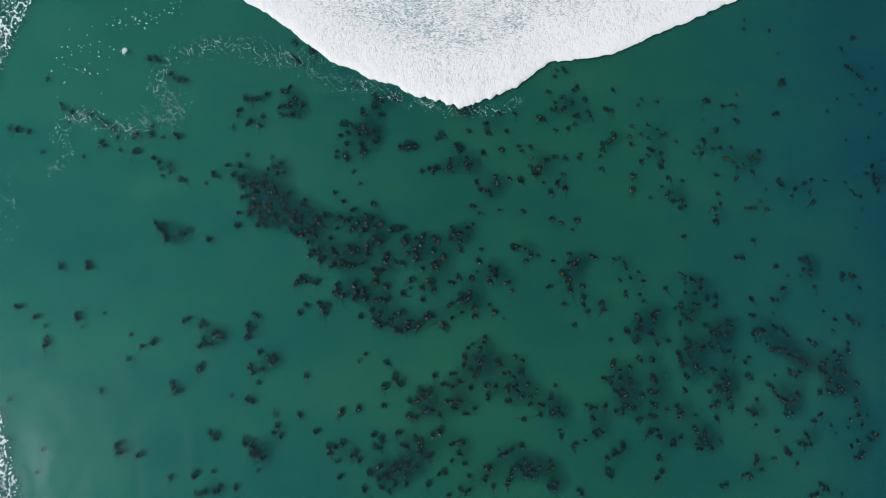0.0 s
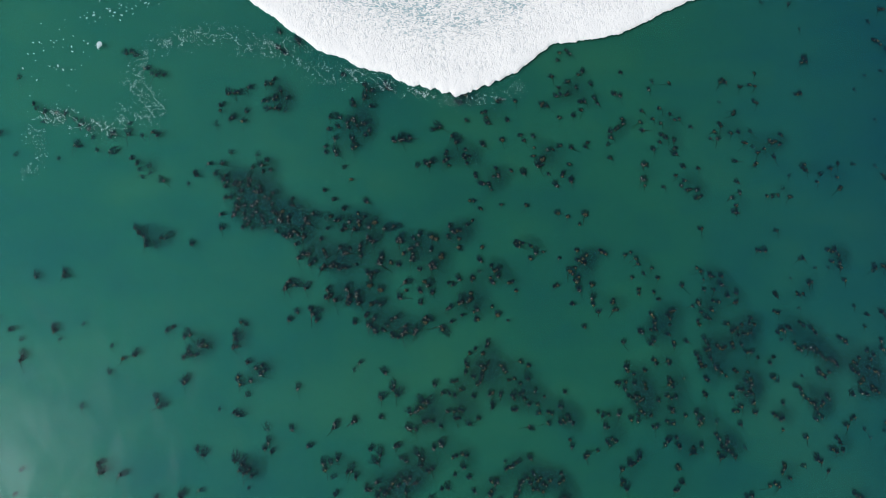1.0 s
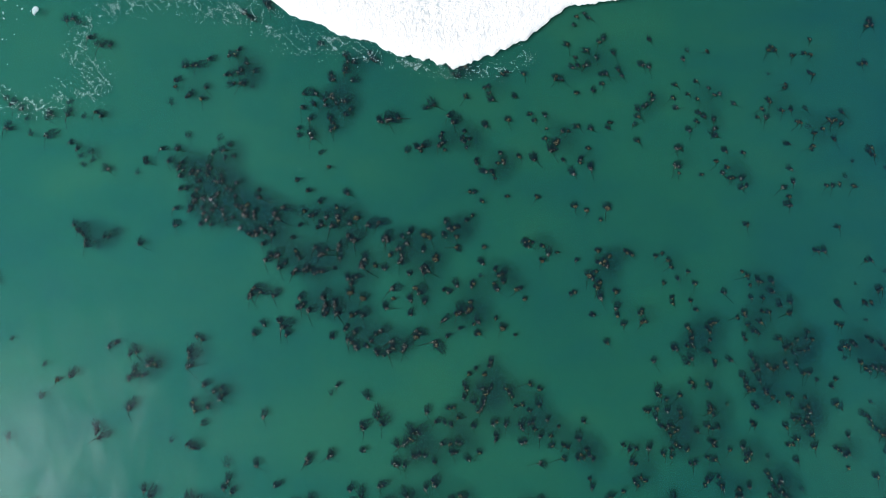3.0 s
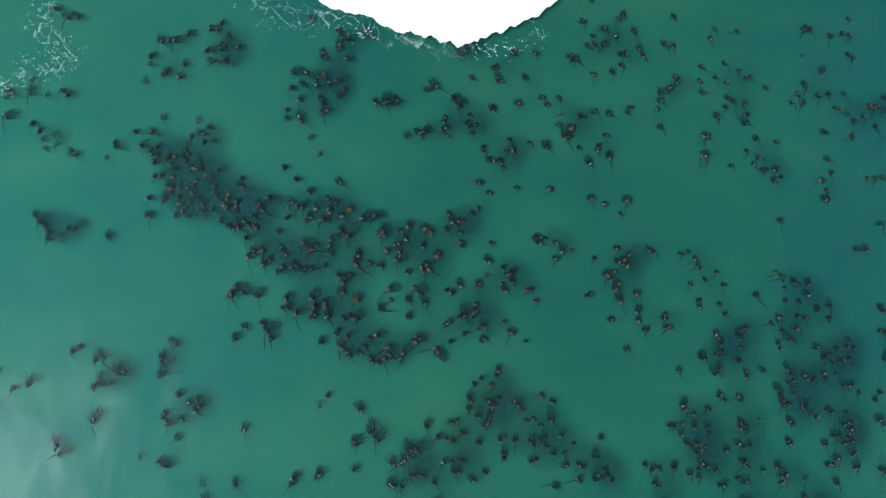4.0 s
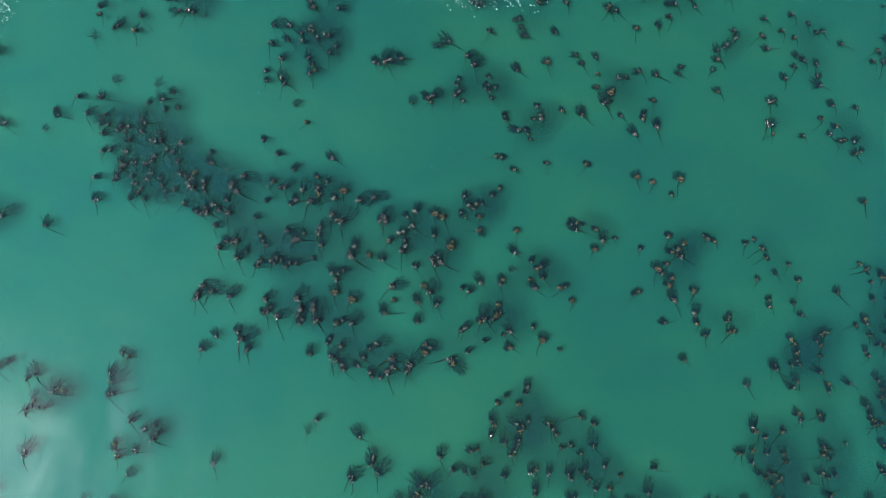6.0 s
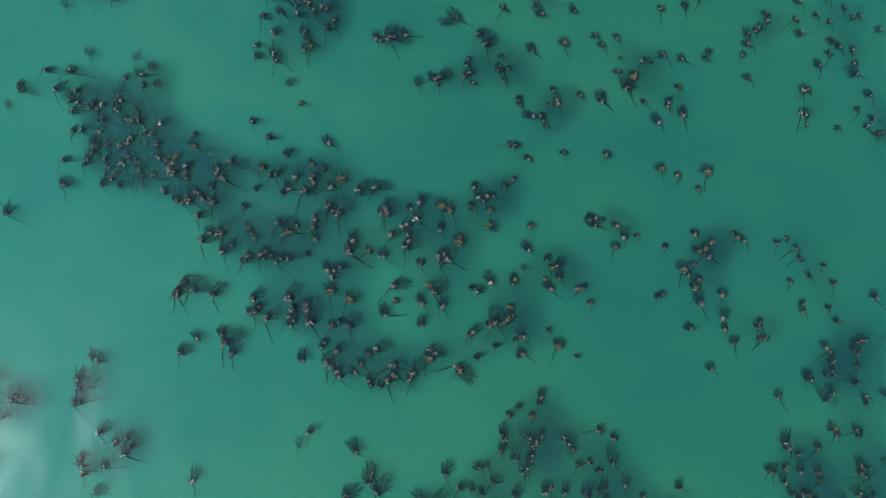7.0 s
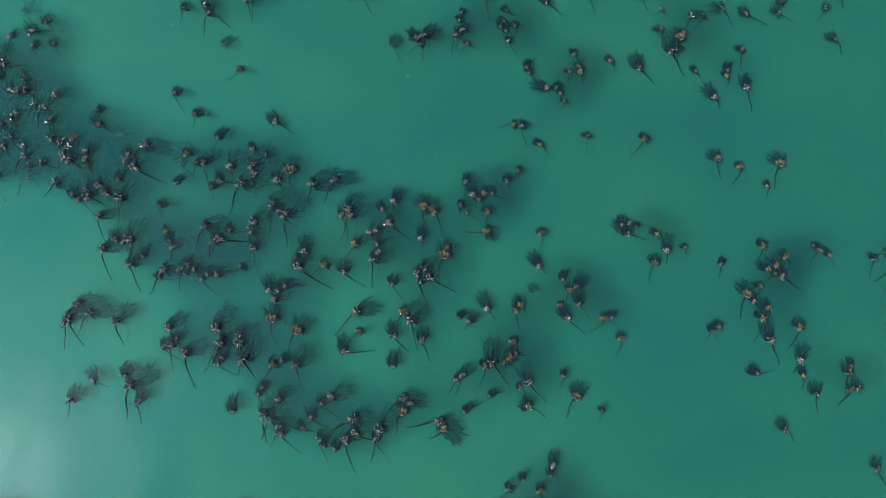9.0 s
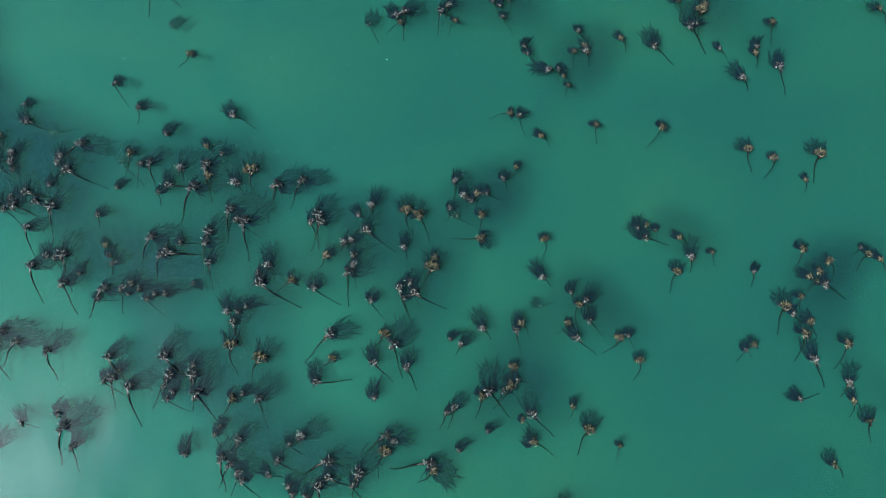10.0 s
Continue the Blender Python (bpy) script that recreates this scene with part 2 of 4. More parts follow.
def foam_or_glitter(name, label, x0, x1, y0, y1, limit, scale, body, grain, specks, sizes):
    """A torn net of foam, also used for painted sun glitter, on the water within x0..x1, y0..y1; limit(x, y) is above 0
    where it lies.
    """
    step = 0.09
    nx, ny = int((x1 - x0) / step), int((y1 - y0) / step)
    verts, faces, seen = [], [], {}

    def corner(i, j, z):
        key = (i, j)
        if key not in seen:
            x, y = x0 + i * step, y0 + j * step
            seen[key] = len(verts)
            verts.append((x + 0.04 * noise.noise((x * 5, y * 5, 1)), y + 0.04 * noise.noise((x * 5, y * 5, 2)), 0.008 + z))
        return seen[key]

    for i in range(nx):
        for j in range(ny):
            x, y = x0 + (i + 0.5) * step, y0 + (j + 0.5) * step
            edge = limit(x, y)
            if edge <= 0:
                continue
            swirl = 0.8 * noise.noise((x * 0.5, y * 0.5, 3))
            net = abs(noise.noise((x * scale + swirl, y * scale * 0.7 - swirl, 8.0)))
            thick = body + 0.14 * noise.noise((x * 0.35, y * 0.35, 12.0)) + grain * noise.noise((x * 2.7, y * 2.7, 5.0))
            if net < thick * min(1.0, 0.5 + edge):
                z = 0.02 * (1 - net / thick)
                faces.append((corner(i, j, z), corner(i + 1, j, z), corner(i + 1, j + 1, z), corner(i, j + 1, z)))
    rng = random.Random(31)
    for _ in range(specks):
        x, y = rng.uniform(x0, x1), rng.uniform(y0, y1)
        edge = limit(x, y)
        if edge > -0.5 and rng.random() < 0.35 + edge and abs(noise.noise((x * 1.6, y * 1.6, 14.0))) < 0.16:
            fleck(verts, faces, x, y, sizes[0] + (sizes[1] - sizes[0]) * rng.random() ** 2, rng)
    tagged(new(name, mesh_of(name, verts, faces, [FROTH_GLITTER])), label, "sea foam", kind="stuff")


foam_or_glitter("foam_glitter_net", "torn net of white foam behind a small breaking wave", -56.0, -48.0, 16.0, 33.0,
            lambda x, y: -(x + 51.6) + 0.27 * (y - 20.4) + 0.3 * noise.noise((x, y, 0)), 1.3, 0.06, 0.2, 16000, (0.02, 0.08))
# sun glitter on the water, modelled as white specks
foam_or_glitter("foam_glitter_net", "white specks standing in for sun glitter on a low wave", -52.0, -43.0, -32.0, -18.0,
            lambda x, y: -(x + 47.3) - 0.36 * (y + 19.5) + 0.4 * noise.noise((x, y, 0)), 1.6, 0.09, 0.3, 7000, (0.04, 0.17))


def foam_lace():
    rng = random.Random(11)
    verts, faces = [], []
    strand([(-30.8, 23.2), (-28.9, 24.0), (-26.3, 24.8), (-23.6, 24.2), (-20.9, 23.2), (-18.2, 23.3), (-15.5, 22.0), (-12.7, 19.9), (-9.3, 20.0), (-5.9, 19.6)],
           0.8, 70, (0.02, 0.06), rng, verts, faces)
    strand([(-31.2, 23.5), (-33.3, 21.3), (-34.2, 19.5), (-33.7, 18.1), (-31.7, 17.1), (-31.0, 16.1), (-32.2, 15.0), (-34.8, 15.3), (-35.9, 13.2)],
           0.65, 60, (0.02, 0.06), rng, verts, faces)
    strand([(-35.9, 13.2), (-38.5, 13.8), (-41.8, 15.0), (-43.7, 14.6), (-44.4, 12.2)], 0.55, 80, (0.02, 0.07), rng, verts, faces)
    strand([(-44.4, 12.2), (-43.3, 11.3), (-43.8, 9.2), (-45.2, 7.9)], 0.4, 30, (0.02, 0.07), rng, verts, faces)
    strand([(-50.0, 7.0), (-48.5, 1.0)], 1.0, 25, (0.015, 0.07), rng, verts, faces)
    strand([(-46.0, 21.5), (-42.0, 19.5), (-41.5, 24.5)], 1.6, 4, (0.03, 0.2), rng, verts, faces)
    strand([(-40.0, 26.5), (-32.0, 28.5)], 0.7, 4, (0.03, 0.2), rng, verts, faces)
    strand([(-8.0, 19.2), (-3.0, 18.0), (2.5, 16.9), (6.5, 17.4), (9.5, 18.6)], 0.45, 30, (0.02, 0.08), rng, verts, faces)
    for _ in range(60):
        fleck(verts, faces, rng.uniform(-14, 2), rng.uniform(2, 12), rng.uniform(0.012, 0.03), rng)
    me = mesh_of("foam_flecks", verts, faces, [FROTH])
    tagged(new("foam_flecks", me), "scattered lacy flecks of white froth drifting on the water", "sea foam", kind="stuff")
    bm = bmesh.new()
    bmesh.ops.create_icosphere(bm, subdivisions=3, radius=1.0)
    for v in bm.verts:
        taper = 1 - 0.45 * max(0.0, -v.co.y)
        lump = 1 + 0.25 * noise.noise(v.co * 2.3)
        v.co = (v.co.x * 0.3 * taper * lump - 0.12 * max(0.0, -v.co.y), v.co.y * 0.42 * lump, v.co.z * 0.1 * taper)
    me = bpy.data.meshes.new("foam_clump")
    bm.to_mesh(me)
    bm.free()
    me.materials.append(FROTH)
    ob = tagged(new("foam_clump", me), "small white clump of froth floating on the water", "sea foam")
    ob.location = (-38.0, 23.2, 0.002)


foam_lace()


# ---- kelp ----
def ribbon(path, widths, thick, twist):
    """A leafy blade: a closed lens section along a path."""
    verts, faces = [], []
    n = len(path)
    for i, q in enumerate(path):
        ahead = (path[min(i + 1, n - 1)] - path[max(i - 1, 0)]).normalized()
        side = ahead.cross(Vector((0, 0, 1)))
        side = side.normalized() if side.length > 1e-4 else Vector((1, 0, 0))
        side = Matrix.Rotation(twist * i / n + 0.3 * math.sin(i * 2.1 + twist * 5), 3, ahead) @ side
        up = side.cross(ahead)
        w = widths[i]
        verts += [q - side * w, q + up * thick, q + side * w, q - up * thick]
    for i in range(n - 1):
        a, b = 4 * i, 4 * i + 4
        for k in range(4):
            faces.append((a + k, a + (k + 1) % 4, b + (k + 1) % 4, b + k))
    faces += [(3, 2, 1, 0), tuple(4 * n - 4 + k for k in range(4))]
    return verts, faces


def tube(path, radii, sides=6):
    verts, faces = [], []
    n = len(path)
    for i, q in enumerate(path):
        ahead = (path[min(i + 1, n - 1)] - path[max(i - 1, 0)]).normalized()
        side = ahead.cross(Vector((0.1, 0.2, 1))).normalized()
        up = side.cross(ahead)
        for k in range(sides):
            a = k * 2 * math.pi / sides
            verts.append(q + (side * math.cos(a) + up * math.sin(a)) * radii[i])
    for i in range(n - 1):
        for k in range(sides):
            a, b = i * sides + k, i * sides + (k + 1) % sides
            faces.append((a, b, b + sides, a + sides))
    faces += [tuple(range(sides))[::-1], tuple((n - 1) * sides + k for k in range(sides))]
    return verts, faces


def blade_shape(rng, angle, length, start_z, end_z, width, curl=None, root=0.0, points=6):
    """One strap: leaves the float at an angle, curls on its way and thins out to its tip."""
    sway, phase = rng.uniform(0.03, 0.09), rng.uniform(0, 6)
    curl = rng.uniform(-0.35, 0.35) if curl is None else curl
    q, path, widths = Vector((math.sin(angle) * 0.03 + root, math.cos(angle) * 0.03, 0)), [], []
    for i in range(points):
        f = i / (points - 1)
        z = start_z + (end_z - start_z) * f ** 0.85 + 0.015 * math.sin(f * 9 + phase)
        a = angle + curl * f
        side = Vector((math.cos(a), -math.sin(a), 0))
        path.append(Vector((q.x, q.y, z)) + side * (sway * math.sin(f * 7 + phase) * f))
        widths.append(width * (0.55 + 0.6 * math.sin(math.pi * min(1.0, 0.1 + f * 0.8))) * (1 - 0.85 * f ** 2.5))
        q = q + Vector((math.sin(a), math.cos(a), 0)) * (length / (points - 1))
    return ribbon(path, widths, 0.004, rng.uniform(-1.0, 1.0))


def joined(shapes):
    verts, faces = [], []
    for v, fc in shapes:
        m = len(verts)
        verts += v
        faces += [tuple(i + m for i in q) for q in fc]
    return verts, faces


def finger(rng, spread, points, sides):
    """A thick curled blade root arching out of the crown."""
    a, turn = rng.gauss(0, 1.7), rng.uniform(-2.4, 2.4)
    q = Vector((rng.gauss(0, 0.052), rng.gauss(0.02, 0.052), 0))
    reach, top, thick = rng.uniform(0.05, 0.14) * spread, rng.uniform(0.05, 0.12), rng.uniform(0.009, 0.015)
    path, radii = [], []
    for i in range(points):
        f = i / (points - 1)
        path.append(Vector((q.x, q.y, 0.02 + top * math.sin(0.3 + 2.5 * f))))
        radii.append(thick * (1.1 - 0.75 * f * f))
        q = q + Vector((math.sin(a + turn * f), math.cos(a + turn * f), 0)) * (reach / (points - 1))
    return tube(path, radii, sides)


def leaflet(rng, spread, points):
    """A short flat young blade lying tilted on the crown."""
    a = rng.gauss(0, 1.2)
    v, f = blade_shape(rng, a, rng.uniform(0.06, 0.13) * spread, rng.uniform(0.05, 0.11), rng.uniform(0.0, 0.12), rng.uniform(0.011, 0.021), points=points)
    off = Vector((rng.gauss(0, 0.052), rng.gauss(0.02, 0.052), 0))
    return [q + off for q in v], f


def kelp_pieces(rng, fine, breadth, reach, golden=False, glint=False):
    """The pieces of one plant: (name, verts, faces, material slot). Fronds stream along +y, the stipe trails along -y. fine: for the nearer plants."""
    fronds, split, fingers, points, sides = (12, 7, 44, 6, 5) if fine else (10, 4, 16, 4, 3)
    out = []
    # stipe, sinking away from its float
    L = rng.uniform(0.45, 1.1)
    a = rng.gauss(0.15 if golden else 0.75, 0.4)
    bend, wave = rng.uniform(-0.4, 0.4), rng.uniform(-0.06, 0.06)
    path, radii = [], []
    n = 12 if fine else 7
    for i in range(n):
        f = i / (n - 1)
        z = 0.04 - 0.5 * max(0, f - 0.35) ** 1.2 if glint else 0.015 - 0.34 * f ** 1.4
        path.append(Vector((math.sin(a) * L * f + bend * f * f + wave * math.sin(f * 5), -math.cos(a) * L * f, z)))
        radii.append(0.028 - 0.01 * f)
    out.append(("stipe", *tube(path, radii, sides), 2))
    # hollow float at the head of the stipe, lying long and bare on some plants
    if glint:
        long = [p + Vector((0, 0, 0.015)) for p in path[:n // 3]][::-1] + [Vector((0, 0.08, 0.07))]
        out.append(("float_bulb", *tube(long, [0.02 + 0.022 * k / len(long) for k in range(len(long) - 1)] + [0.015], sides + 2), 4))
    else:
        path = [Vector((0, y, 0.03 + 0.05 * math.sin((y + 0.14) / 0.24 * math.pi))) for y in (-0.14, -0.08, -0.02, 0.05, 0.09)]
        out.append(("float_bulb", *tube(path, [0.03, 0.036, 0.043, 0.038, 0.012], sides + 2), 4))
    # crown: curled roots of the blades, heaped over the float
    spread = rng.uniform(1.1, 1.55) if golden else rng.uniform(0.75, 1.15)
    out.append(("crown_tuft", *joined([finger(rng, spread, 5 if fine else 4, 4 if fine else 3) if k % 2 else leaflet(rng, spread, 4 if fine else 3) for k in range(fingers)]), 3 if golden else 1))
    # fronds split into straps: the lower ones broad and deep, the upper ones fine and awash, a few curling aside
    lean, curl = rng.gauss(0, 0.15), rng.gauss(0, 0.35)
    for k in range(fronds):
        f = (k + rng.uniform(0.1, 0.9)) / fronds * 2 - 1
        low, aside = k % (3 if golden else 2) == 0, rng.random() < (0.5 if golden else 0.3)
        side = 1 if rng.random() < 0.5 + 0.5 * f else -1
        straps = []
        for _ in range(split):
            angle = lean + f * (0.42 if golden else 0.26) + rng.gauss(0, 0.13)
            length = reach * rng.uniform(0.62, 1.05) * (1 - 0.3 * f * f)
            sz, ez, wide, bow = rng.uniform(-0.06, 0.03), rng.uniform(-0.34, -0.1), rng.uniform(0.007, 0.015), curl + rng.uniform(-0.5, 0.5)
            if low:
                length, wide = length * rng.uniform(0.8, 1.25), rng.uniform(0.028, 0.06)
                sz, ez = rng.uniform(-0.12, -0.04), rng.uniform(-0.4, -0.15)
            elif aside:
                length, angle, bow, wide = length * rng.uniform(0.4, 0.75), angle + side * rng.uniform(0.4, 1.3), -side * rng.uniform(0.2, 1.2), wide * 0.75
            straps.append(blade_shape(rng, angle, length, sz, ez, wide, bow, breadth * (f + rng.uniform(-0.3, 0.3)) * 0.6, points))
        out.append(("blade", *joined(straps), 5 if low else 0))
    return out


# kinds of build: 0-7 plain, 8-9 with a long bare float, 10-14 golden
VARIANTS, OUTER = [], []
for k in range(15):
    for kit, fine in ((VARIANTS, True), (OUTER, False)):
        r = random.Random(100 + k)
        breadth, reach = r.uniform(0.14, 0.34), r.uniform(0.6, 1.05) * (0.78 if k >= 10 else 1.0)
        kit.append(kelp_pieces(r, fine, breadth, reach, k >= 10, k in (8, 9)))

PLANTS = []
PLANTS += [(-18.1, 24.8), (-16.2, 24), (41.6, 29.2), (51.7, 24.7), (52.2, 24.6), (52.5, 24.2), (52.8, 28.6), (53.4, 28.7), (-44.6, 16.1), (-35, 22.1), (-34.4, 22.3), (-32.9, 20.4), (-31.7, 19.6), (-30.8, 19.6), (-24.5, 16.1), (-23.6, 17.5), (-23, 17.6), (-22.6, 17.7), (-21.5, 18.3), (-19.9, 16.7), (-19.6, 18.6), (-19.4, 16.7), (-18.9, 18.7), (-18.8, 19.2), (-18.6, 16.9), (-18.3, 17.2), (-18.2, 22.9), (-17.9, 22.6), (-17.8, 17.8), (-17.5, 22.3), (-17.2, 17.1), (-15.9, 23.5), (-11.1, 19.8), (-9.8, 16.6), (-9.6, 16.2), (-8.6, 17), (-8.5, 18.6), (-8.4, 17.4), (-8.3, 18), (-7.9, 16.2), (-7.8, 18), (-6.3, 18.8), (-6.1, 18.4), (-5.8, 18.2), (-0.1, 18.6)]
PLANTS += [(1.1, 18.4), (1.4, 17.5), (1.7, 16.8), (1.8, 17.6), (2.1, 16.6), (2.5, 17.3), (2.6, 17.6), (3, 17.5), (6.4, 16.8), (6.8, 17), (8.5, 16.8), (11.5, 16.3), (11.7, 16.6), (12.2, 16.2), (12.9, 19.8), (13.4, 17.5), (13.5, 18.5), (13.5, 21.8), (13.9, 17.6), (13.9, 22.7), (14.3, 17.6), (14.6, 17.8), (14.6, 23), (14.8, 19.2), (15.2, 22.6), (15.6, 18.5), (16, 20.1), (16.2, 16.8), (16.4, 20.4), (16.6, 16.8), (17.3, 18.9), (17.7, 17.2), (18.1, 16.6), (20.1, 17.7), (20.7, 17.5), (20.9, 20.3), (24.1, 18.3), (25.3, 16.1), (26.4, 19.2), (32.6, 19.3), (32.9, 19.6), (33.3, 19.3), (34.9, 18.7), (36.2, 19), (36.5, 16.9)]
PLANTS += [(36.7, 18.8), (36.7, 20.4), (36.8, 16.8), (41.7, 17.9), (42.1, 17.9), (42.6, 21.8), (42.8, 22.3), (43.1, 21.9), (53.2, 23.5), (53.6, 23.2), (-49.4, 13), (-48, 12.7), (-43.4, 15.2), (-42.1, 15.2), (-41.2, 15), (-39.9, 11.5), (-39.6, 11.4), (-39.5, 13.8), (-38.5, 13.3), (-36.1, 10.8), (-35.9, 12.8), (-34.3, 12.7), (-33.9, 10.1), (-33.2, 9.4), (-31.2, 12.6), (-26.9, 8.5), (-26.6, 8.1), (-25.5, 9.5), (-24.8, 8.3), (-24.4, 15.5), (-23.9, 9.4), (-23.6, 8.2), (-23.4, 14.5), (-23.1, 14.7), (-22, 14.3), (-21.6, 15.4), (-20.7, 9), (-19.7, 9.3), (-19.6, 8.5), (-19.1, 9.8), (-18.9, 15.9), (-18.7, 8.7), (-18.4, 15.9), (-18, 15.7), (-12.9, 11.4)]
PLANTS += [(-12.8, 10.7), (-12.6, 13.5), (-12.4, 14.8), (-11.8, 12.3), (-11.7, 10.9), (-11.6, 10.4), (-11.3, 13.7), (-11.2, 14.8), (-10.4, 14.2), (-10.4, 13.7), (-9.9, 14.5), (-9.9, 12.4), (-9.8, 14.8), (-9.8, 11.2), (-9.6, 14.4), (-9.6, 11.9), (-9.4, 11.5), (-9.3, 13.9), (-8.8, 14.2), (-8.5, 14.1), (-8.5, 12.8), (-8, 13.3), (-5.3, 12.1), (-5, 12), (-4.5, 12.2), (-4.2, 12.3), (-3.4, 12.4), (-1.5, 9.5), (-1.4, 9.2), (-1.2, 9.7), (-0.6, 13.5), (-0.1, 13.7), (0.3, 9.7), (0.5, 10.5), (0.6, 10.9), (0.6, 10), (1.2, 12.7), (1.7, 12), (2.5, 10.2), (2.7, 10.5), (2.8, 11.1), (2.8, 10), (2.9, 14.5), (2.9, 9.5), (3.2, 10.3)]
PLANTS += [(3.8, 8.2), (4.8, 11.6), (5.1, 15.5), (5.3, 14.9), (5.5, 14.2), (5.9, 8), (6.1, 8.9), (6.3, 8.3), (6.4, 8), (7, 12.2), (7.7, 14.5), (7.9, 8.6), (9.1, 12.8), (9.3, 8.3), (9.5, 12.2), (10.5, 12.6), (10.5, 11.4), (10.5, 10.4), (10.9, 9.2), (11.2, 9.3), (11.4, 9.9), (11.6, 10.2), (12, 11.1), (12.1, 8.2), (12.6, 11.1), (13.6, 14.9), (13.6, 11.6), (13.6, 8), (13.7, 8.3), (14.5, 9.4), (14.8, 11.3), (15.1, 15.1), (16.1, 15.8), (16.5, 11.4), (19.4, 13.2), (19.4, 12.5), (19.9, 13.5), (20.2, 13.7), (20.8, 14.7), (20.8, 14.2), (22.8, 14.4), (22.9, 9.3), (23.2, 15.7), (23.2, 13.4), (23.2, 9.4)]
PLANTS += [(24.2, 11.1), (24.4, 14.8), (25, 12), (25.3, 14.3), (25.4, 12.9), (25.8, 12.5), (26.3, 15.4), (26.6, 12.2), (26.6, 11.3), (26.6, 8.1), (26.8, 10.6), (26.9, 14.7), (27.4, 14.8), (27.6, 9.1), (28.8, 13.8), (29.3, 8.9), (31.7, 12.4), (32.2, 14.3), (32.3, 14), (33.8, 9.8), (33.9, 15.8), (34.2, 13.2), (34.8, 12), (35.1, 11.9), (35.8, 9.4), (36.1, 9.6), (36.3, 10.8), (37.2, 11.3), (37.8, 12.3), (38.1, 12), (38.2, 10.2), (38.5, 12.2), (38.9, 11.8), (39.3, 12.9), (41.5, 9), (41.8, 9.4), (41.9, 8.7), (43.3, 8.3), (44.8, 8.9), (45.6, 9.5), (50.9, 8.2), (53, 10.4), (53.9, 11.3), (54.1, 9.7), (54.1, 10.4)]
PLANTS += [(54.3, 9), (54.3, 8.1), (54.6, 9.7), (-32.9, 2.3), (-32.6, 2), (-32.3, 1.7), (-32, 1.4), (-31.8, 0.9), (-31.8, 0.5), (-30.2, 1.2), (-30.1, 7.5), (-29.8, 1.2), (-26.9, 0.5), (-24, 3.8), (-23.9, 7.5), (-23.8, 2.2), (-23.7, 7.8), (-23.7, 6.9), (-23.6, 5.6), (-23.4, 7.4), (-23.1, 5.7), (-22.7, 7.1), (-22.7, 3.6), (-22.5, 3.9), (-22.4, 7.4), (-22.3, 4.9), (-22.2, 7), (-22.2, 4.4), (-22, 7.4), (-22, 4.7), (-22, 5.6), (-21.8, 6.4), (-21.6, 2.3), (-21.5, 3.9), (-21.4, 4.8), (-21.3, 3.4), (-21.1, 7.8), (-21, 7), (-21, 2.7), (-20.9, 3), (-20.8, 7.6), (-20.7, 4.7), (-20.6, 2.3), (-20.5, 3.7), (-20.4, 6.4)]
PLANTS += [(-20.3, 4.9), (-20.2, 4.1), (-20.1, 6.3), (-20.1, 5.2), (-19.8, 6.9), (-19.7, 6.4), (-19.6, 3.7), (-19.5, 3.2), (-19.3, 5.7), (-19.3, 2.8), (-18.9, 5.5), (-18.6, 2.9), (-18.5, 4.9), (-18.4, 6.2), (-18.3, 4.1), (-18, 2), (-17.9, 3.9), (-17.7, 3.3), (-17.6, 3.7), (-17.4, 3.1), (-17.1, 1.4), (-16.8, 1.2), (-16.7, 3.5), (-16.7, 3.1), (-16.6, 2.8), (-16.6, 1.7), (-16.4, 5.5), (-16.4, 1.4), (-16.2, 4.8), (-16, 1.9), (-15.9, 0.5), (-15.6, 1.5), (-15.1, 2.2), (-15, 1.3), (-14.9, 3.1), (-14.8, 3.4), (-14.5, 2.8), (-14.1, 3.9), (-13.2, 1), (-12.9, 6.4), (-12.5, 2.1), (-12.1, 3.5), (-11.9, 5.4), (-11.7, 3.1), (-11.3, 3.1)]
PLANTS += [(-11.1, 0.1), (-10.9, 1.9), (-10.7, 4.3), (-10.5, 2.2), (-10.1, 2.9), (-9.6, 2.1), (-9.1, 3.8), (-9.1, 3), (-9, 2.6), (-8.9, 0.3), (-8.5, 3.5), (-8.1, 5.1), (-8.1, 1.2), (-7.9, 2.3), (-7.8, 0.8), (-7.5, 0.7), (-6.3, 2.2), (-5.3, 2.4), (-4.9, 0.7), (-4.6, 1), (-4.5, 0.7), (-3.3, -0), (-3, 1), (-2.7, 0.4), (-2.5, 1.4), (-1.1, 1.2), (-0.6, 1), (0.6, 1.3), (0.8, 2.4), (1.2, 1.8), (1.5, 1.6), (1.7, 1.9), (1.9, 1), (2.1, 1.9), (2.8, 2.5), (3.3, 3), (3.5, 5.2), (3.9, 7.9), (4.4, 4.3), (4.8, 7.2), (5.2, 7.2), (5.4, 6.9), (5.6, 6.5), (6.7, 4.8), (8.2, 0.5)]
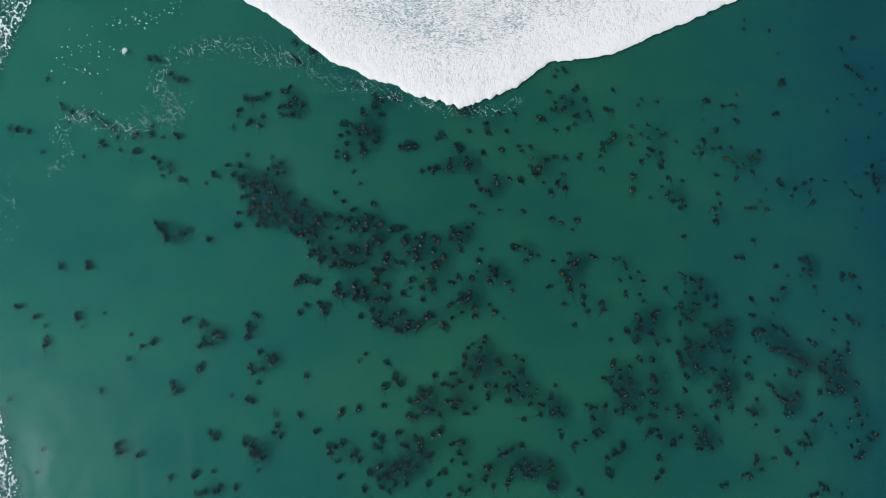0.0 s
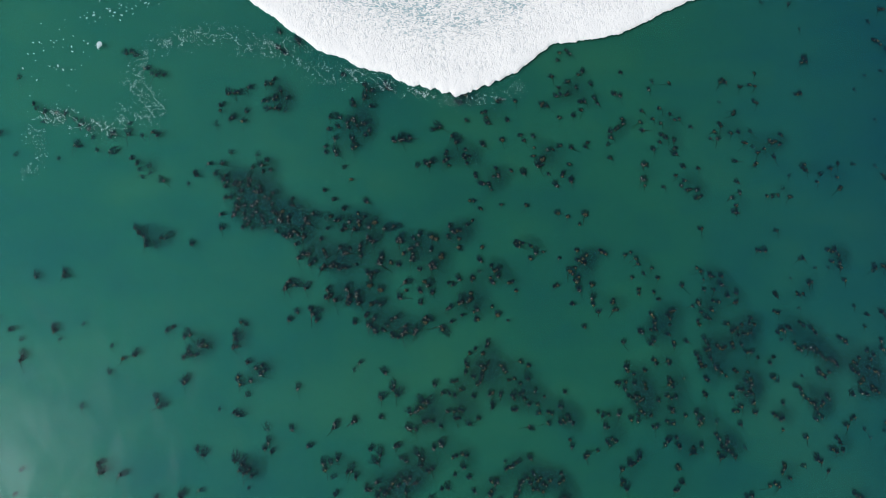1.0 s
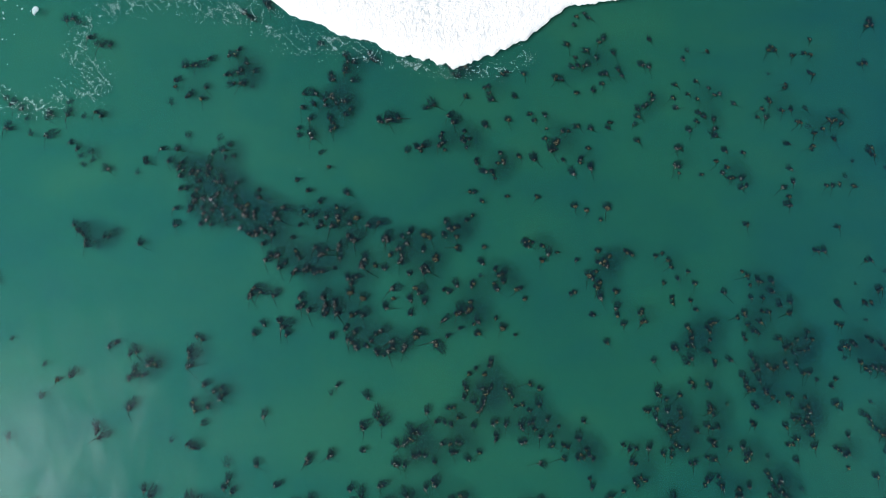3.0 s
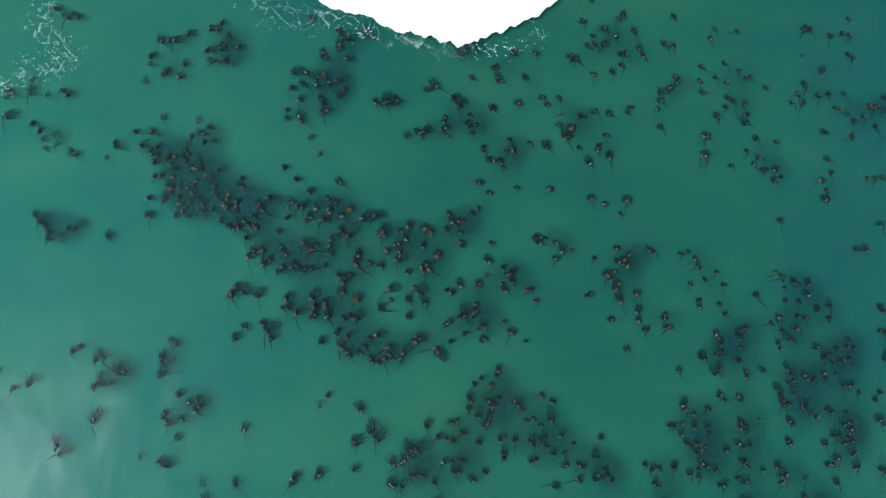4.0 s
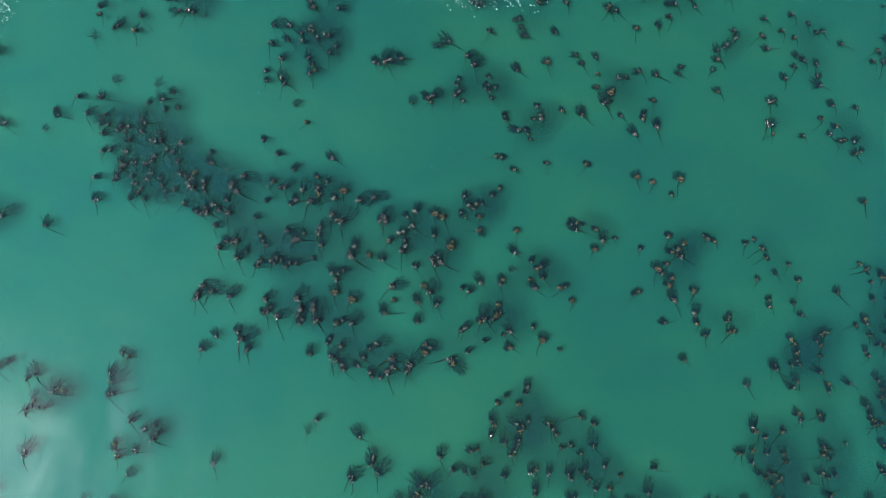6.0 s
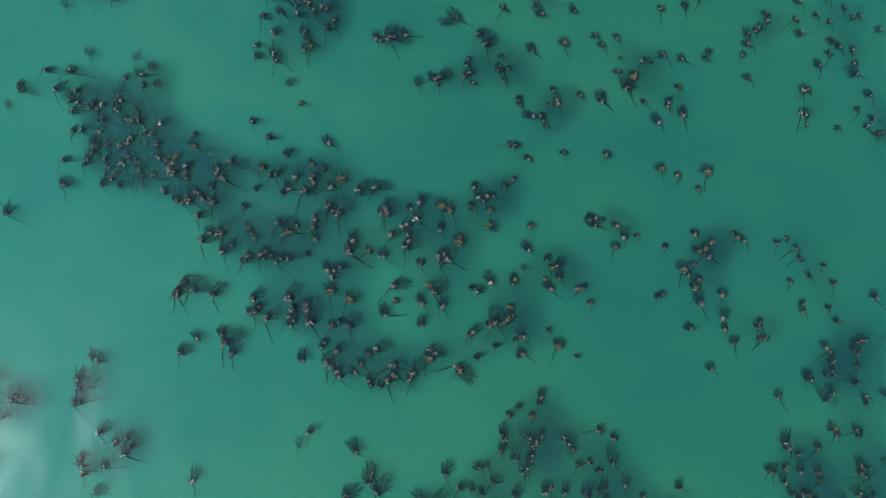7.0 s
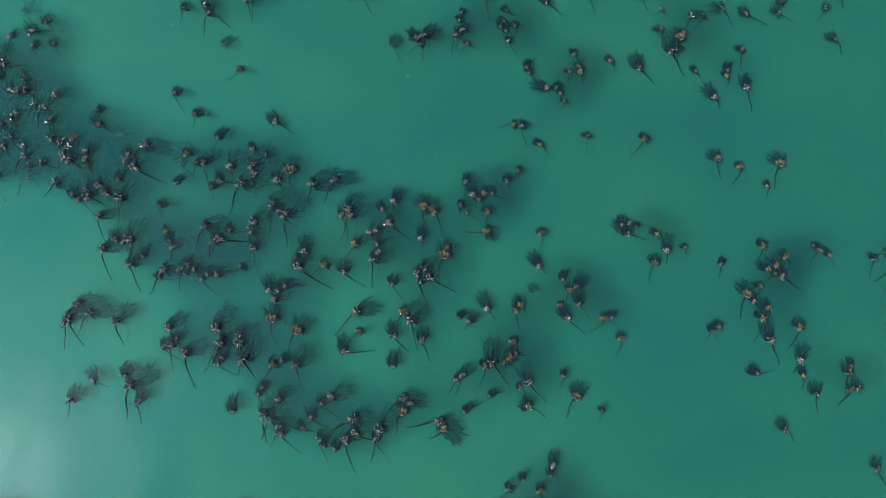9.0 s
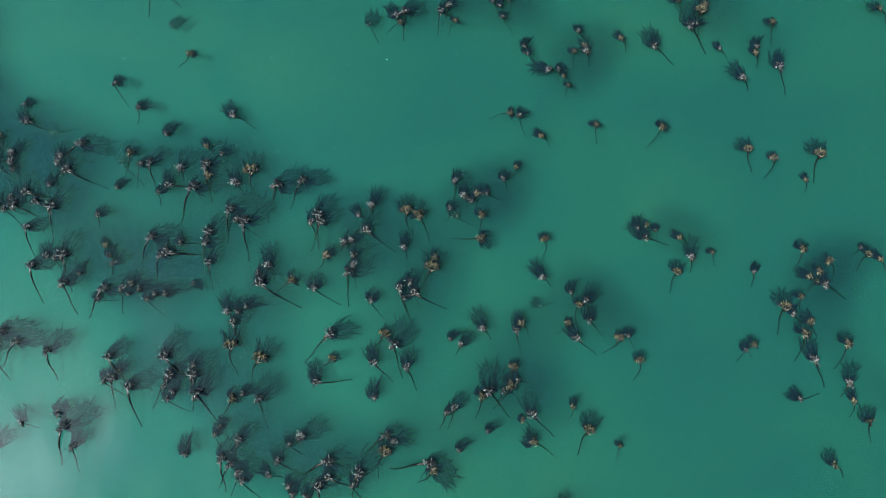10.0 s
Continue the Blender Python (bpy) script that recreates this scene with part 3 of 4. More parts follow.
PLANTS += [(8.5, 0.1), (8.6, 0.6), (8.9, 0.4), (9.9, 0.1), (13, 6.9), (14, 3.4), (14.6, 7.4), (15.3, 2.5), (16, 3.6), (22.6, 7.7), (22.9, 7.6), (25.2, 6.8), (27.1, 6.9), (27.7, 7.6), (27.8, 6.4), (28.1, 6.5), (28.8, 6.4), (28.9, 5.5), (29.2, 5.7), (32.7, 5.6), (33.1, 3.8), (33.3, 4.6), (33.5, 3.8), (33.8, 7.3), (33.8, 6), (37, 5.7), (37.5, 5.7), (37.8, 1.7), (38.2, 5.9), (39.6, 5.6), (43.1, 7.4), (45.4, 7.9), (45.5, 6.5), (45.7, 6.8), (51.3, 7.8), (52.2, 7.5), (-47.3, -7.1), (-46.9, -7.3), (-42.8, -2.9), (-40.1, -2.8), (-39.9, -2.4), (-21.3, -7.9), (-16.9, -4.4), (-16.8, -4.1), (-16.5, -3.5)]
PLANTS += [(-16.4, -7.7), (-15.9, -3.9), (-15.6, -1), (-15.4, -6.9), (-15, -0.6), (-14.7, -0.7), (-14.7, -4.3), (-14.4, -0.6), (-14.3, -1.7), (-14.1, -6.6), (-13.9, -7.1), (-13.7, -1.3), (-13.5, -7.8), (-12.9, -2.3), (-12.8, -0.2), (-12.8, -1.9), (-12.6, -0.6), (-12.5, -0.9), (-12.5, -5.4), (-12.4, -4.5), (-12.2, -5.3), (-12.1, -1.9), (-12, -5), (-11.8, -2.1), (-11.7, -1.7), (-11.6, -5.6), (-11.4, -1.9), (-11.1, -2.3), (-10.8, -2.1), (-10.7, -0.6), (-10.4, -0.5), (-10.4, -2.1), (-10.3, -4.5), (-10.3, -5.6), (-10.1, -5.2), (-10.1, -6.1), (-9.9, -0.1), (-9.9, -5.8), (-9.4, -1.7), (-9.2, -5.2), (-9.2, -4.8), (-9, -0.1), (-9, -5.9), (-8.8, -0.9), (-8.3, -7.4)]
PLANTS += [(-8.1, -7.1), (-8, -2.8), (-7.8, -3.2), (-7.8, -4.1), (-7.6, -2.8), (-7.4, -7.6), (-7.3, -2.6), (-7.3, -5.9), (-6.9, -1.3), (-6.8, -1.7), (-6.7, -6.1), (-6.5, -1), (-5.5, -7.8), (-5.1, -7.5), (-4.7, -1.9), (-4.5, -5.5), (-4.1, -3.7), (-3.6, -0.1), (-3.4, -1.3), (-3.2, -0.6), (-3.2, -1), (-2.5, -2.4), (-2.3, -4.8), (-2.3, -6.1), (-2, -3.7), (-1.9, -7.5), (-1.6, -4.1), (-1.6, -7.7), (-1.4, -1.9), (-1.2, -0.3), (-1.2, -2.3), (-1.1, -5), (-1, -1.7), (-0.8, -2.1), (-0.1, -1.1), (0.4, -6.7), (0.6, -3.9), (0.7, -6.5), (1, -4.1), (1.8, -6.1), (1.9, -3.5), (2, -7.4), (2.1, -5.9), (2.6, -5.9), (3, -5)]
PLANTS += [(3.2, -3.6), (3.2, -5.5), (3.4, -7), (3.8, -6.8), (3.8, -7.8), (4.3, -1.5), (5.2, -3.3), (5.4, -2.1), (5.6, -3.9), (6, -2.4), (6.1, -3.2), (7.2, -3.9), (7.6, -3.8), (8, -4.8), (9.7, -1.3), (10.3, -0.7), (12.3, -4.4), (12.6, -4.2), (12.8, -1.3), (14.3, -3), (14.3, -6.3), (14.7, -2.3), (14.7, -3.8), (14.9, -0.4), (15, -3.3), (15, -4.8), (15.7, -1.8), (16, -0.9), (16.3, -5.7), (16.4, -4.2), (16.4, -6.4), (17.3, -0.3), (17.6, -0.6), (18.1, -0.8), (18.6, -6.2), (18.7, -5.9), (20.8, -0.6), (21.6, -1.9), (21.6, -4.8), (22.3, -3.1), (22.8, -7.5), (23, -7.8), (23.2, -2.4), (23.2, -5.1), (24.6, -7.6)]
PLANTS += [(24.8, -7.9), (25, -7.2), (25.3, -7.1), (26.4, -4.4), (27.4, -6.6), (28.1, -6.2), (28.2, -2.4), (28.3, -6.5), (28.4, -7.3), (28.6, -2.8), (28.9, -3.7), (28.9, -4.9), (29, -7.9), (29.6, -3.3), (29.6, -7.1), (29.9, -3.4), (29.9, -6.1), (30, -4.9), (31, -3.4), (31, -4.3), (31.6, -5.6), (32.2, -6.3), (32.5, -5.3), (32.5, -6.2), (34, -8), (35.2, -0.5), (35.6, -0.6), (36.2, -0.6), (36.7, -7.3), (36.9, -5.3), (37.1, -5.7), (37.1, -7.5), (39.3, -5.3), (39.7, -5.6), (40, -1.5), (40, -5.3), (40.6, -1.5), (40.8, -4.3), (41.2, -4.1), (43.6, -0.5), (43.9, -1.8), (44, -0.7), (44.3, -0.6), (44.6, -1.1), (44.6, -2)]
PLANTS += [(44.7, -2.5), (45.1, -3.9), (47.4, -7.8), (48.8, -2.6), (49, -7.6), (49.4, -7.9), (49.6, -2.3), (49.9, -2.6), (50.7, -4), (-45.2, -8.3), (-43.7, -11.5), (-43.6, -11.1), (-40.7, -8.2), (-40.5, -8.6), (-33.4, -11.5), (-32.2, -11.2), (-29.6, -15.7), (-29.1, -8.7), (-28.5, -8.3), (-27.2, -9.4), (-27.1, -11.6), (-27.1, -11.2), (-27, -14.2), (-26.9, -13.9), (-26.7, -10.8), (-26.6, -9.2), (-26.3, -11.2), (-26, -11.2), (-25.5, -10.3), (-25.3, -10), (-24.9, -10.2), (-22.1, -10.5), (-22, -9.2), (-22, -9.6), (-21.7, -10.4), (-21.4, -13.9), (-21.3, -14.3), (-21, -8.1), (-20.6, -12.1), (-20.1, -14), (-19.7, -12.7), (-19.1, -12.4), (-19.1, -13.3), (-18.9, -12.9), (-15.3, -14.9)]
PLANTS += [(-9.3, -8.1), (-8.9, -12.3), (-8, -8.3), (-7.7, -8.5), (-7.4, -8.8), (-7.2, -9.1), (-6.7, -15.7), (-6.6, -16), (-6.2, -8.9), (-6.1, -13.4), (-5.9, -8.4), (-5.5, -9.3), (-5.3, -9.6), (-5.3, -15.1), (-5.2, -14.7), (-5, -15.6), (-4.8, -9.7), (-4.4, -9.3), (-4.1, -8.4), (-4, -9), (-3.1, -9.3), (-2.9, -8.9), (-1.9, -8.1), (-1, -14.7), (-0.3, -8.5), (-0.2, -15.5), (-0.1, -8.8), (0.7, -15.7), (0.9, -8.1), (1.1, -14.4), (1.2, -15.9), (1.5, -14.3), (1.8, -15.2), (2.3, -13.5), (2.4, -12.5), (2.6, -12.8), (2.8, -11.4), (3.1, -16), (3.2, -13.9), (3.5, -11), (3.7, -14.7), (3.9, -14.4), (4.1, -12.7), (4.1, -14), (4.2, -11.5)]
PLANTS += [(4.2, -13.7), (4.3, -13.2), (4.5, -12.9), (4.7, -10.8), (4.8, -10.4), (4.8, -12.6), (4.9, -15.8), (5.2, -15.6), (6, -15.9), (6.2, -12.8), (6.4, -13.1), (6.6, -13.4), (6.9, -14.3), (7.3, -16), (7.5, -14.1), (8, -15.8), (8.2, -12.3), (8.2, -14.7), (8.4, -15.7), (9, -14.2), (9.7, -15.5), (13, -15.7), (15.4, -8.8), (18.5, -14.8), (18.8, -14.9), (19.5, -10.5), (19.5, -15.5), (19.6, -14.7), (19.7, -13.2), (19.9, -13.5), (20.5, -13.9), (20.5, -14.9), (21.3, -9.4), (21.6, -9.2), (21.6, -14.9), (21.7, -9.5), (21.7, -15.4), (22.7, -9.2), (22.7, -10.7), (22.9, -12.4), (22.9, -12.8), (23, -10.3), (23.1, -8.9), (23.2, -8.4), (23.3, -9.2)]
PLANTS += [(24.2, -12.5), (24.4, -12.9), (24.4, -14.5), (24.5, -14.8), (24.6, -15.2), (24.7, -8.6), (24.7, -9.7), (25.1, -11), (25.2, -10.5), (26.7, -10.5), (27.6, -12), (27.8, -12.5), (27.9, -8.4), (27.9, -12.9), (28.1, -8.7), (28.1, -13.2), (28.1, -16), (28.4, -13.1), (28.4, -14.5), (28.6, -10.3), (28.7, -11.4), (28.7, -14.7), (28.8, -10.8), (29, -11.3), (29.1, -12.3), (29.3, -8.1), (29.5, -13.2), (29.6, -13.5), (29.9, -10.9), (30.1, -13.8), (30.5, -11.3), (30.7, -14.2), (30.8, -11.1), (31.3, -8.6), (31.6, -13.6), (31.6, -10.7), (31.6, -9.5), (31.7, -11.2), (31.9, -13.8), (31.9, -9.3), (31.9, -15.7), (32.3, -9.1), (32.3, -15.7), (32.5, -9.9), (32.6, -10.9)]
PLANTS += [(32.8, -8.7), (32.9, -14.8), (33, -9.7), (33, -13.8), (33, -15.9), (33.2, -11.7), (33.2, -15.5), (33.4, -9.7), (33.5, -15.1), (33.6, -11.7), (33.7, -8.6), (33.8, -9.6), (34.2, -8.7), (34.2, -12.3), (35.7, -13), (35.9, -14.5), (36, -12.3), (36.9, -9.7), (37.3, -9.3), (37.6, -9.5), (38, -9), (38.3, -9.3), (38.6, -10.8), (38.6, -15.5), (38.9, -11.3), (38.9, -15.9), (39.2, -11.6), (39.4, -8.6), (39.6, -11.2), (39.8, -9), (39.9, -11.4), (40.3, -11.3), (40.6, -11.6), (40.8, -9.3), (41, -11.4), (41.1, -9.8), (41.1, -13.9), (41.3, -11.9), (41.4, -14.2), (41.6, -12.3), (41.7, -14.6), (41.9, -12.6), (42.1, -14), (42.3, -12.5), (42.6, -12.7)]
PLANTS += [(42.9, -12.9), (43.2, -13.3), (44, -10.3), (44.3, -10.6), (44.5, -10.9), (44.9, -13.6), (45, -12.9), (45.1, -13.9), (45.3, -13.2), (45.4, -14.2), (45.5, -15.2), (45.7, -12.5), (45.8, -14.6), (45.9, -14.9), (46.7, -11.8), (46.7, -13.6), (46.8, -16), (46.9, -15.5), (47.1, -12.6), (47.2, -15.9), (47.4, -13.9), (47.5, -12.2), (47.7, -14.2), (48.4, -10.7), (48.5, -11.6), (49, -15.3), (49.3, -15.5), (49.7, -8.1), (50, -8.4), (-35.2, -21.9), (-35.1, -22.9), (-35, -22.3), (-34.7, -22.8), (-33, -23.1), (-29.7, -16.1), (-29.5, -16.4), (-25.3, -21), (-24.8, -21.4), (-21.9, -17.1), (-21.6, -17.3), (-21.5, -22), (-21.3, -17.4), (-21.1, -22.9), (-20.8, -22.3), (-20.6, -23.3)]
PLANTS += [(-20.5, -22.6), (-20.2, -23.1), (-20, -22.8), (-19.9, -23.5), (-18.5, -20.9), (-18.2, -20.3), (-17.9, -21.2), (-15.7, -19), (-14.2, -20.7), (-12.5, -22.5), (-12.3, -23.1), (-11.7, -22.4), (-11.6, -18.9), (-11.4, -18.5), (-11.1, -22.1), (-10.1, -23.4), (-9.7, -18.4), (-9.7, -23.3), (-9.3, -18.2), (-9.2, -23.9), (-7.7, -21.2), (-6.9, -22.5), (-6.7, -21.8), (-6.4, -17.9), (-5.2, -20.9), (-4.9, -20.8), (-4.4, -22.1), (-4.4, -23.9), (-3.9, -22.4), (-3.8, -19.1), (-3.6, -24), (-3.5, -17.6), (-3.5, -19.2), (-3.1, -17.4), (-3, -19.2), (-2.7, -17.2), (-2.7, -21.8), (-2.5, -22.9), (-2.4, -17), (-2.3, -22.2), (-2.2, -18.4), (-2.1, -16.4), (-1.9, -18.5), (-1.8, -16.4), (-1.6, -18.3)]
PLANTS += [(-1.6, -23.4), (-1.3, -23.2), (-1.2, -18.4), (-1.1, -21.2), (-0.5, -20.6), (-0.3, -19), (-0.3, -20.9), (0.3, -17.4), (0.8, -22.1), (1, -17.4), (1.1, -23.9), (1.2, -18.2), (1.3, -22), (1.5, -18.1), (1.6, -17.3), (1.9, -17.4), (1.9, -21.8), (2.1, -23.2), (2.3, -22), (2.8, -18.8), (3.6, -18.2), (5, -17.2), (5.1, -16.8), (6.5, -23.4), (6.8, -23.2), (7.1, -23.1), (7.4, -17.5), (7.5, -16.3), (7.5, -22.7), (7.7, -17.4), (8.6, -16.3), (8.9, -19.1), (9, -16.9), (9.1, -22.4), (9.4, -24), (10.2, -17.7), (10.7, -16.1), (11.5, -17.9), (12.2, -24), (12.4, -17.2), (12.4, -18.9), (13.3, -20.6), (13.4, -18.6), (13.4, -21.4), (13.6, -19)]
PLANTS += [(14.9, -22.5), (15.1, -22.2), (16.2, -21.7), (16.8, -18.2), (17, -19.3), (17.2, -20.9), (17.4, -19.4), (17.5, -18.1), (17.5, -21.2), (17.8, -20.6), (18.2, -20.8), (18.6, -18.1), (18.7, -23.7), (19.7, -23.3), (19.9, -18.6), (20, -16.2), (20, -23.1), (20.4, -22.8), (20.5, -16.1), (20.6, -16.9), (20.6, -18.8), (20.7, -18.2), (20.7, -22.5), (20.9, -16.2), (21, -16.6), (21, -17.7), (21.3, -16.5), (21.4, -18), (22.2, -18.2), (22.3, -19.5), (22.6, -19.4), (23.1, -16.7), (23.4, -21.3), (23.7, -20.9), (24.1, -16.2), (24.4, -17.9), (24.5, -16.5), (24.6, -17.5), (24.6, -19.1), (24.6, -23.4), (24.8, -20.6), (24.9, -23.7), (24.9, -21.3), (25, -16.4), (25, -21.6)]
PLANTS += [(25.9, -18.3), (26.1, -22.2), (26.4, -21.6), (26.7, -22.2), (27, -18.1), (27.3, -19.3), (27.4, -18.8), (27.4, -21.5), (27.6, -19.1), (27.8, -18.6), (28.3, -16.3), (29.1, -20.3), (29.1, -22.2), (29.3, -22.8), (29.4, -20.8), (29.6, -22.7), (29.7, -21.6), (30, -21.3), (30.3, -21.9), (30.3, -21), (30.6, -22.3), (31, -22.7), (31.1, -16.4), (31.9, -19.4), (32.1, -17.5), (32.7, -16.3), (33.4, -16.1), (33.5, -17.1), (33.6, -18.2), (35.6, -18.4), (35.9, -18.6), (36.1, -24), (36.2, -23.6), (36.3, -19), (36.4, -20), (36.6, -18.8), (36.7, -17.3), (39, -16.4), (39, -20.8), (39.5, -16.8), (39.8, -17.2), (40, -23.2), (40.1, -17.3), (40.3, -19), (40.3, -23.4)]
PLANTS += [(40.4, -17.8), (40.6, -18.4), (40.8, -17.5), (40.8, -18.8), (41.2, -17.2), (41.6, -16.5), (41.8, -22.1), (41.9, -16.8), (42.1, -22.4), (42.5, -21.1), (42.7, -21.5), (42.8, -22.3), (43.6, -19.7), (44.1, -19), (44.5, -18.8), (44.7, -16.5), (45.7, -16.2), (46.1, -16.5), (46.4, -16.4), (47.5, -16.2), (47.8, -22.6), (47.9, -19.4), (48.1, -23.7), (48.5, -23.9), (48.7, -22), (48.8, -17.5), (48.8, -23.5), (48.9, -17.8), (49.1, -17.3), (49.1, -19.1), (49.1, -23.2), (49.2, -20.1), (50.4, -21.7), (50.7, -21), (50.8, -21.3), (-29.3, -25.6), (-26.9, -25.4), (-25.9, -27.2), (-25.4, -27), (-24.5, -27), (-24.2, -26.8), (-22.4, -26.7), (-11.3, -25.6), (-8.5, -27), (-8.2, -25.1)]
PLANTS += [(-7.9, -25), (-7.6, -25.2), (-7.1, -24.4), (-6.8, -25.8), (-6.7, -25.1), (-6.5, -26.7), (-6.3, -25.6), (-6, -25.4), (-5.7, -25), (-5.7, -27.2), (-5.4, -24.5), (-5.1, -24.2), (-5.1, -26.4), (-4.8, -24.8), (-4.2, -24.2), (-4.1, -25.4), (-4, -26.4), (-3.9, -24.5), (-3.3, -24.6), (-2.9, -24.5), (-1.7, -26.4), (-0.3, -25.3), (0.4, -25.2), (0.8, -27.5), (2.1, -26.9), (2.4, -27.2), (2.7, -24.2), (3, -27.1), (3.2, -25.6), (4.6, -25.9), (4.8, -25.5), (4.9, -24.6), (5.2, -24.9), (5.5, -24.7), (5.7, -26.8), (7.3, -26.5), (7.4, -26.1), (7.8, -25.5), (7.9, -24.9), (8.2, -24.6), (8.7, -24.3), (9, -24.9), (9.2, -25.5), (9.7, -24.6), (9.7, -25.5)]
PLANTS += [(10, -24.3), (10.2, -25.7), (10.3, -24.9), (10.6, -25.1), (11, -24.6), (11.9, -26.7), (12, -24.9), (12.2, -27), (12.4, -24.6), (12.5, -26.3), (12.7, -27.1), (12.8, -26.5), (15.4, -27.2), (15.7, -27.6), (18.5, -25.2), (18.7, -24.9), (19, -25.7), (24.2, -26), (24.5, -25.9), (25.2, -25.2), (32, -26.9), (32.4, -26.7), (34.4, -25.7), (35.1, -25.5), (35.4, -25.8), (35.9, -24.4), (36.8, -25), (40.9, -24.4), (42.6, -27.9), (43, -27.8), (43.7, -26.8), (44.1, -27), (44.4, -27.3)]
GOLDEN = []
GOLDEN += [(-31.7, 13), (0.9, 9.3), (4.8, 15.4), (16.6, 11.9), (19.2, 10.1), (31, 12.5), (31.4, 13.3), (33.4, 13.1), (33.7, 15.4), (-17.3, 4.1), (-10, 7.7), (-7.3, 2.8), (1.8, 0.1), (3.1, 5.3), (4.4, 0), (9.4, 4.7), (13, 3.8), (22.9, 7), (29.1, 2), (-7.7, -6.1), (-6.7, -4.6), (-5.6, -1.6), (-4.3, -0.6), (-4, -4.6), (0, -0.7), (2.9, -5.7), (3.4, -3.3), (5.3, -6.5), (5.7, -2.6), (5.9, -7.4), (7.1, -8), (11.2, -0.5), (14, -2.7), (15.1, -1.5), (15.4, -1.7), (15.5, -1.3), (17, -7.2), (18.6, -7), (18.9, -6.9), (20.3, -0.9), (20.8, -3.4), (21.4, -1.3), (21.6, -5.3), (23.8, -3.5), (23.8, -5.9)]
GOLDEN += [(30.5, -6.2), (-21.5, -13.5), (9.1, -12.8), (21.7, -13.5), (24.2, -15), (30.1, -11.2), (33.3, -14.6), (10, -16.9), (11, -18.8), (11.1, -17.7), (12.6, -18.5), (12.9, -18.8), (13.1, -18.1), (16.4, -17.8), (20.3, -16.4), (23.9, -18.9), (31.3, -17.9), (31.6, -17.9)]
SUNKEN = []
SUNKEN += [(38.5, 29.4), (38.7, 30.6), (42.9, 26.1), (51.5, 27), (55.5, 24.7), (-46.6, 19.2), (-33.9, 22), (-32.2, 19.8), (24.7, 19.3), (32.6, 17), (48.8, 18.5), (50.3, 20.3), (52.4, 20.9), (53.2, 19.6), (54.5, 21.6), (55.3, 21.8), (55.7, 18.6), (-50.1, 13.1), (-46.4, 10.5), (-44.3, 15.7), (-43.8, 14.3), (-41.7, 10), (-40.2, 14.4), (-38.2, 12.4), (-37.6, 10.9), (-36.2, 12.5), (-34.5, 14.1), (-33.1, 8.9), (-32.9, 12.6), (-32.8, 8.2), (-31.9, 8.4), (-31.8, 9.2), (-31, 12.9), (-24.8, 13.9), (-23.1, 10.7), (-20.4, 10.5), (-17.3, 15.6), (-10.8, 9), (-2.7, 9.2), (18.9, 11.8), (35.9, 13.3), (36.2, 11.6), (39.8, 8.1), (47.8, 9.5), (50.3, 9.2)]
SUNKEN += [(50.9, 14.9), (51.9, 10.4), (53.9, 15.2), (55.4, 12.3), (-31, 0.9), (-30.8, 0.3), (-29.6, 1.6), (-27.7, 7.2), (-19.4, 2.3), (-15.3, 4.4), (-12.5, 3.2), (0.9, 1), (39.2, 6.6), (51.2, 3.5), (52.2, 6), (-37.8, -7.9), (-14, -0.1), (4.2, -2.6), (39.1, -3.6), (39.7, -7), (42, -2.5), (43.5, -2.5), (45.9, -6.9), (48.4, -2.8), (-44.1, -9.4), (-40.2, -9.4), (-34.8, -10.2), (-34.7, -13), (-20.7, -15.4), (-9.5, -13.1), (26, -14.4), (36.5, -14.9), (37.2, -10.5), (39.3, -14.4), (46.8, -9.1), (53.2, -8.5), (-47.1, -17.3), (-43, -22.5), (-37.3, -16.5), (-23.4, -16.9), (-18.3, -19), (-11.7, -23.9), (6.3, -22.7), (29.3, -19.1), (32.3, -21.9)]
SUNKEN += [(38.6, -23.8), (44.4, -16.2), (45.7, -20.2), (46.3, -21), (47.8, -20.4), (50.3, -19), (-43.4, -24.8), (-26.5, -27.3), (-25.1, -24.8), (-20.1, -24.8), (46, -27.8)]

HEADS = [(x, y, "") for x, y in PLANTS] + [(x, y, "gold") for x, y in GOLDEN] + [(x, y, "sunk") for x, y in SUNKEN]
HEADS.sort(key=lambda h: (h[0] - 1.0) ** 2 + 2.2 * (h[1] - 0.5) ** 2)
LABELS = {"": "dark brown kelp head floating with trailing blades and stipe",
          "gold": "golden brown kelp head floating with dark trailing blades",
          "sunk": "kelp head drifting just under the green water, dim"}


def stance(rng, x, y, kind):
    """Build and pose of one plant: golden ones to the east, larger ones with longer fronds to the west."""
    if kind == "gold" or rng.random() < min(0.5, max(0.06, 0.2 + x / 30)):
        v = rng.randrange(10, 15)
    else:
        v = rng.choice((8, 9)) if x < 0 and rng.random() < 0.25 else rng.randrange(8)
    turn = rng.gauss(-22 if x < 3 else -8, 30)
    size = rng.uniform(0.66, 1.05) * (1.22 if x < 0 else 1.04) * (0.85 if kind == "sunk" else 1.0)
    z = rng.uniform(-0.34, -0.16) if kind == "sunk" else rng.uniform(-0.03, 0.012)
    return v, pose(x, y, z, 0, 0, turn) @ Matrix.Scale(size, 4)


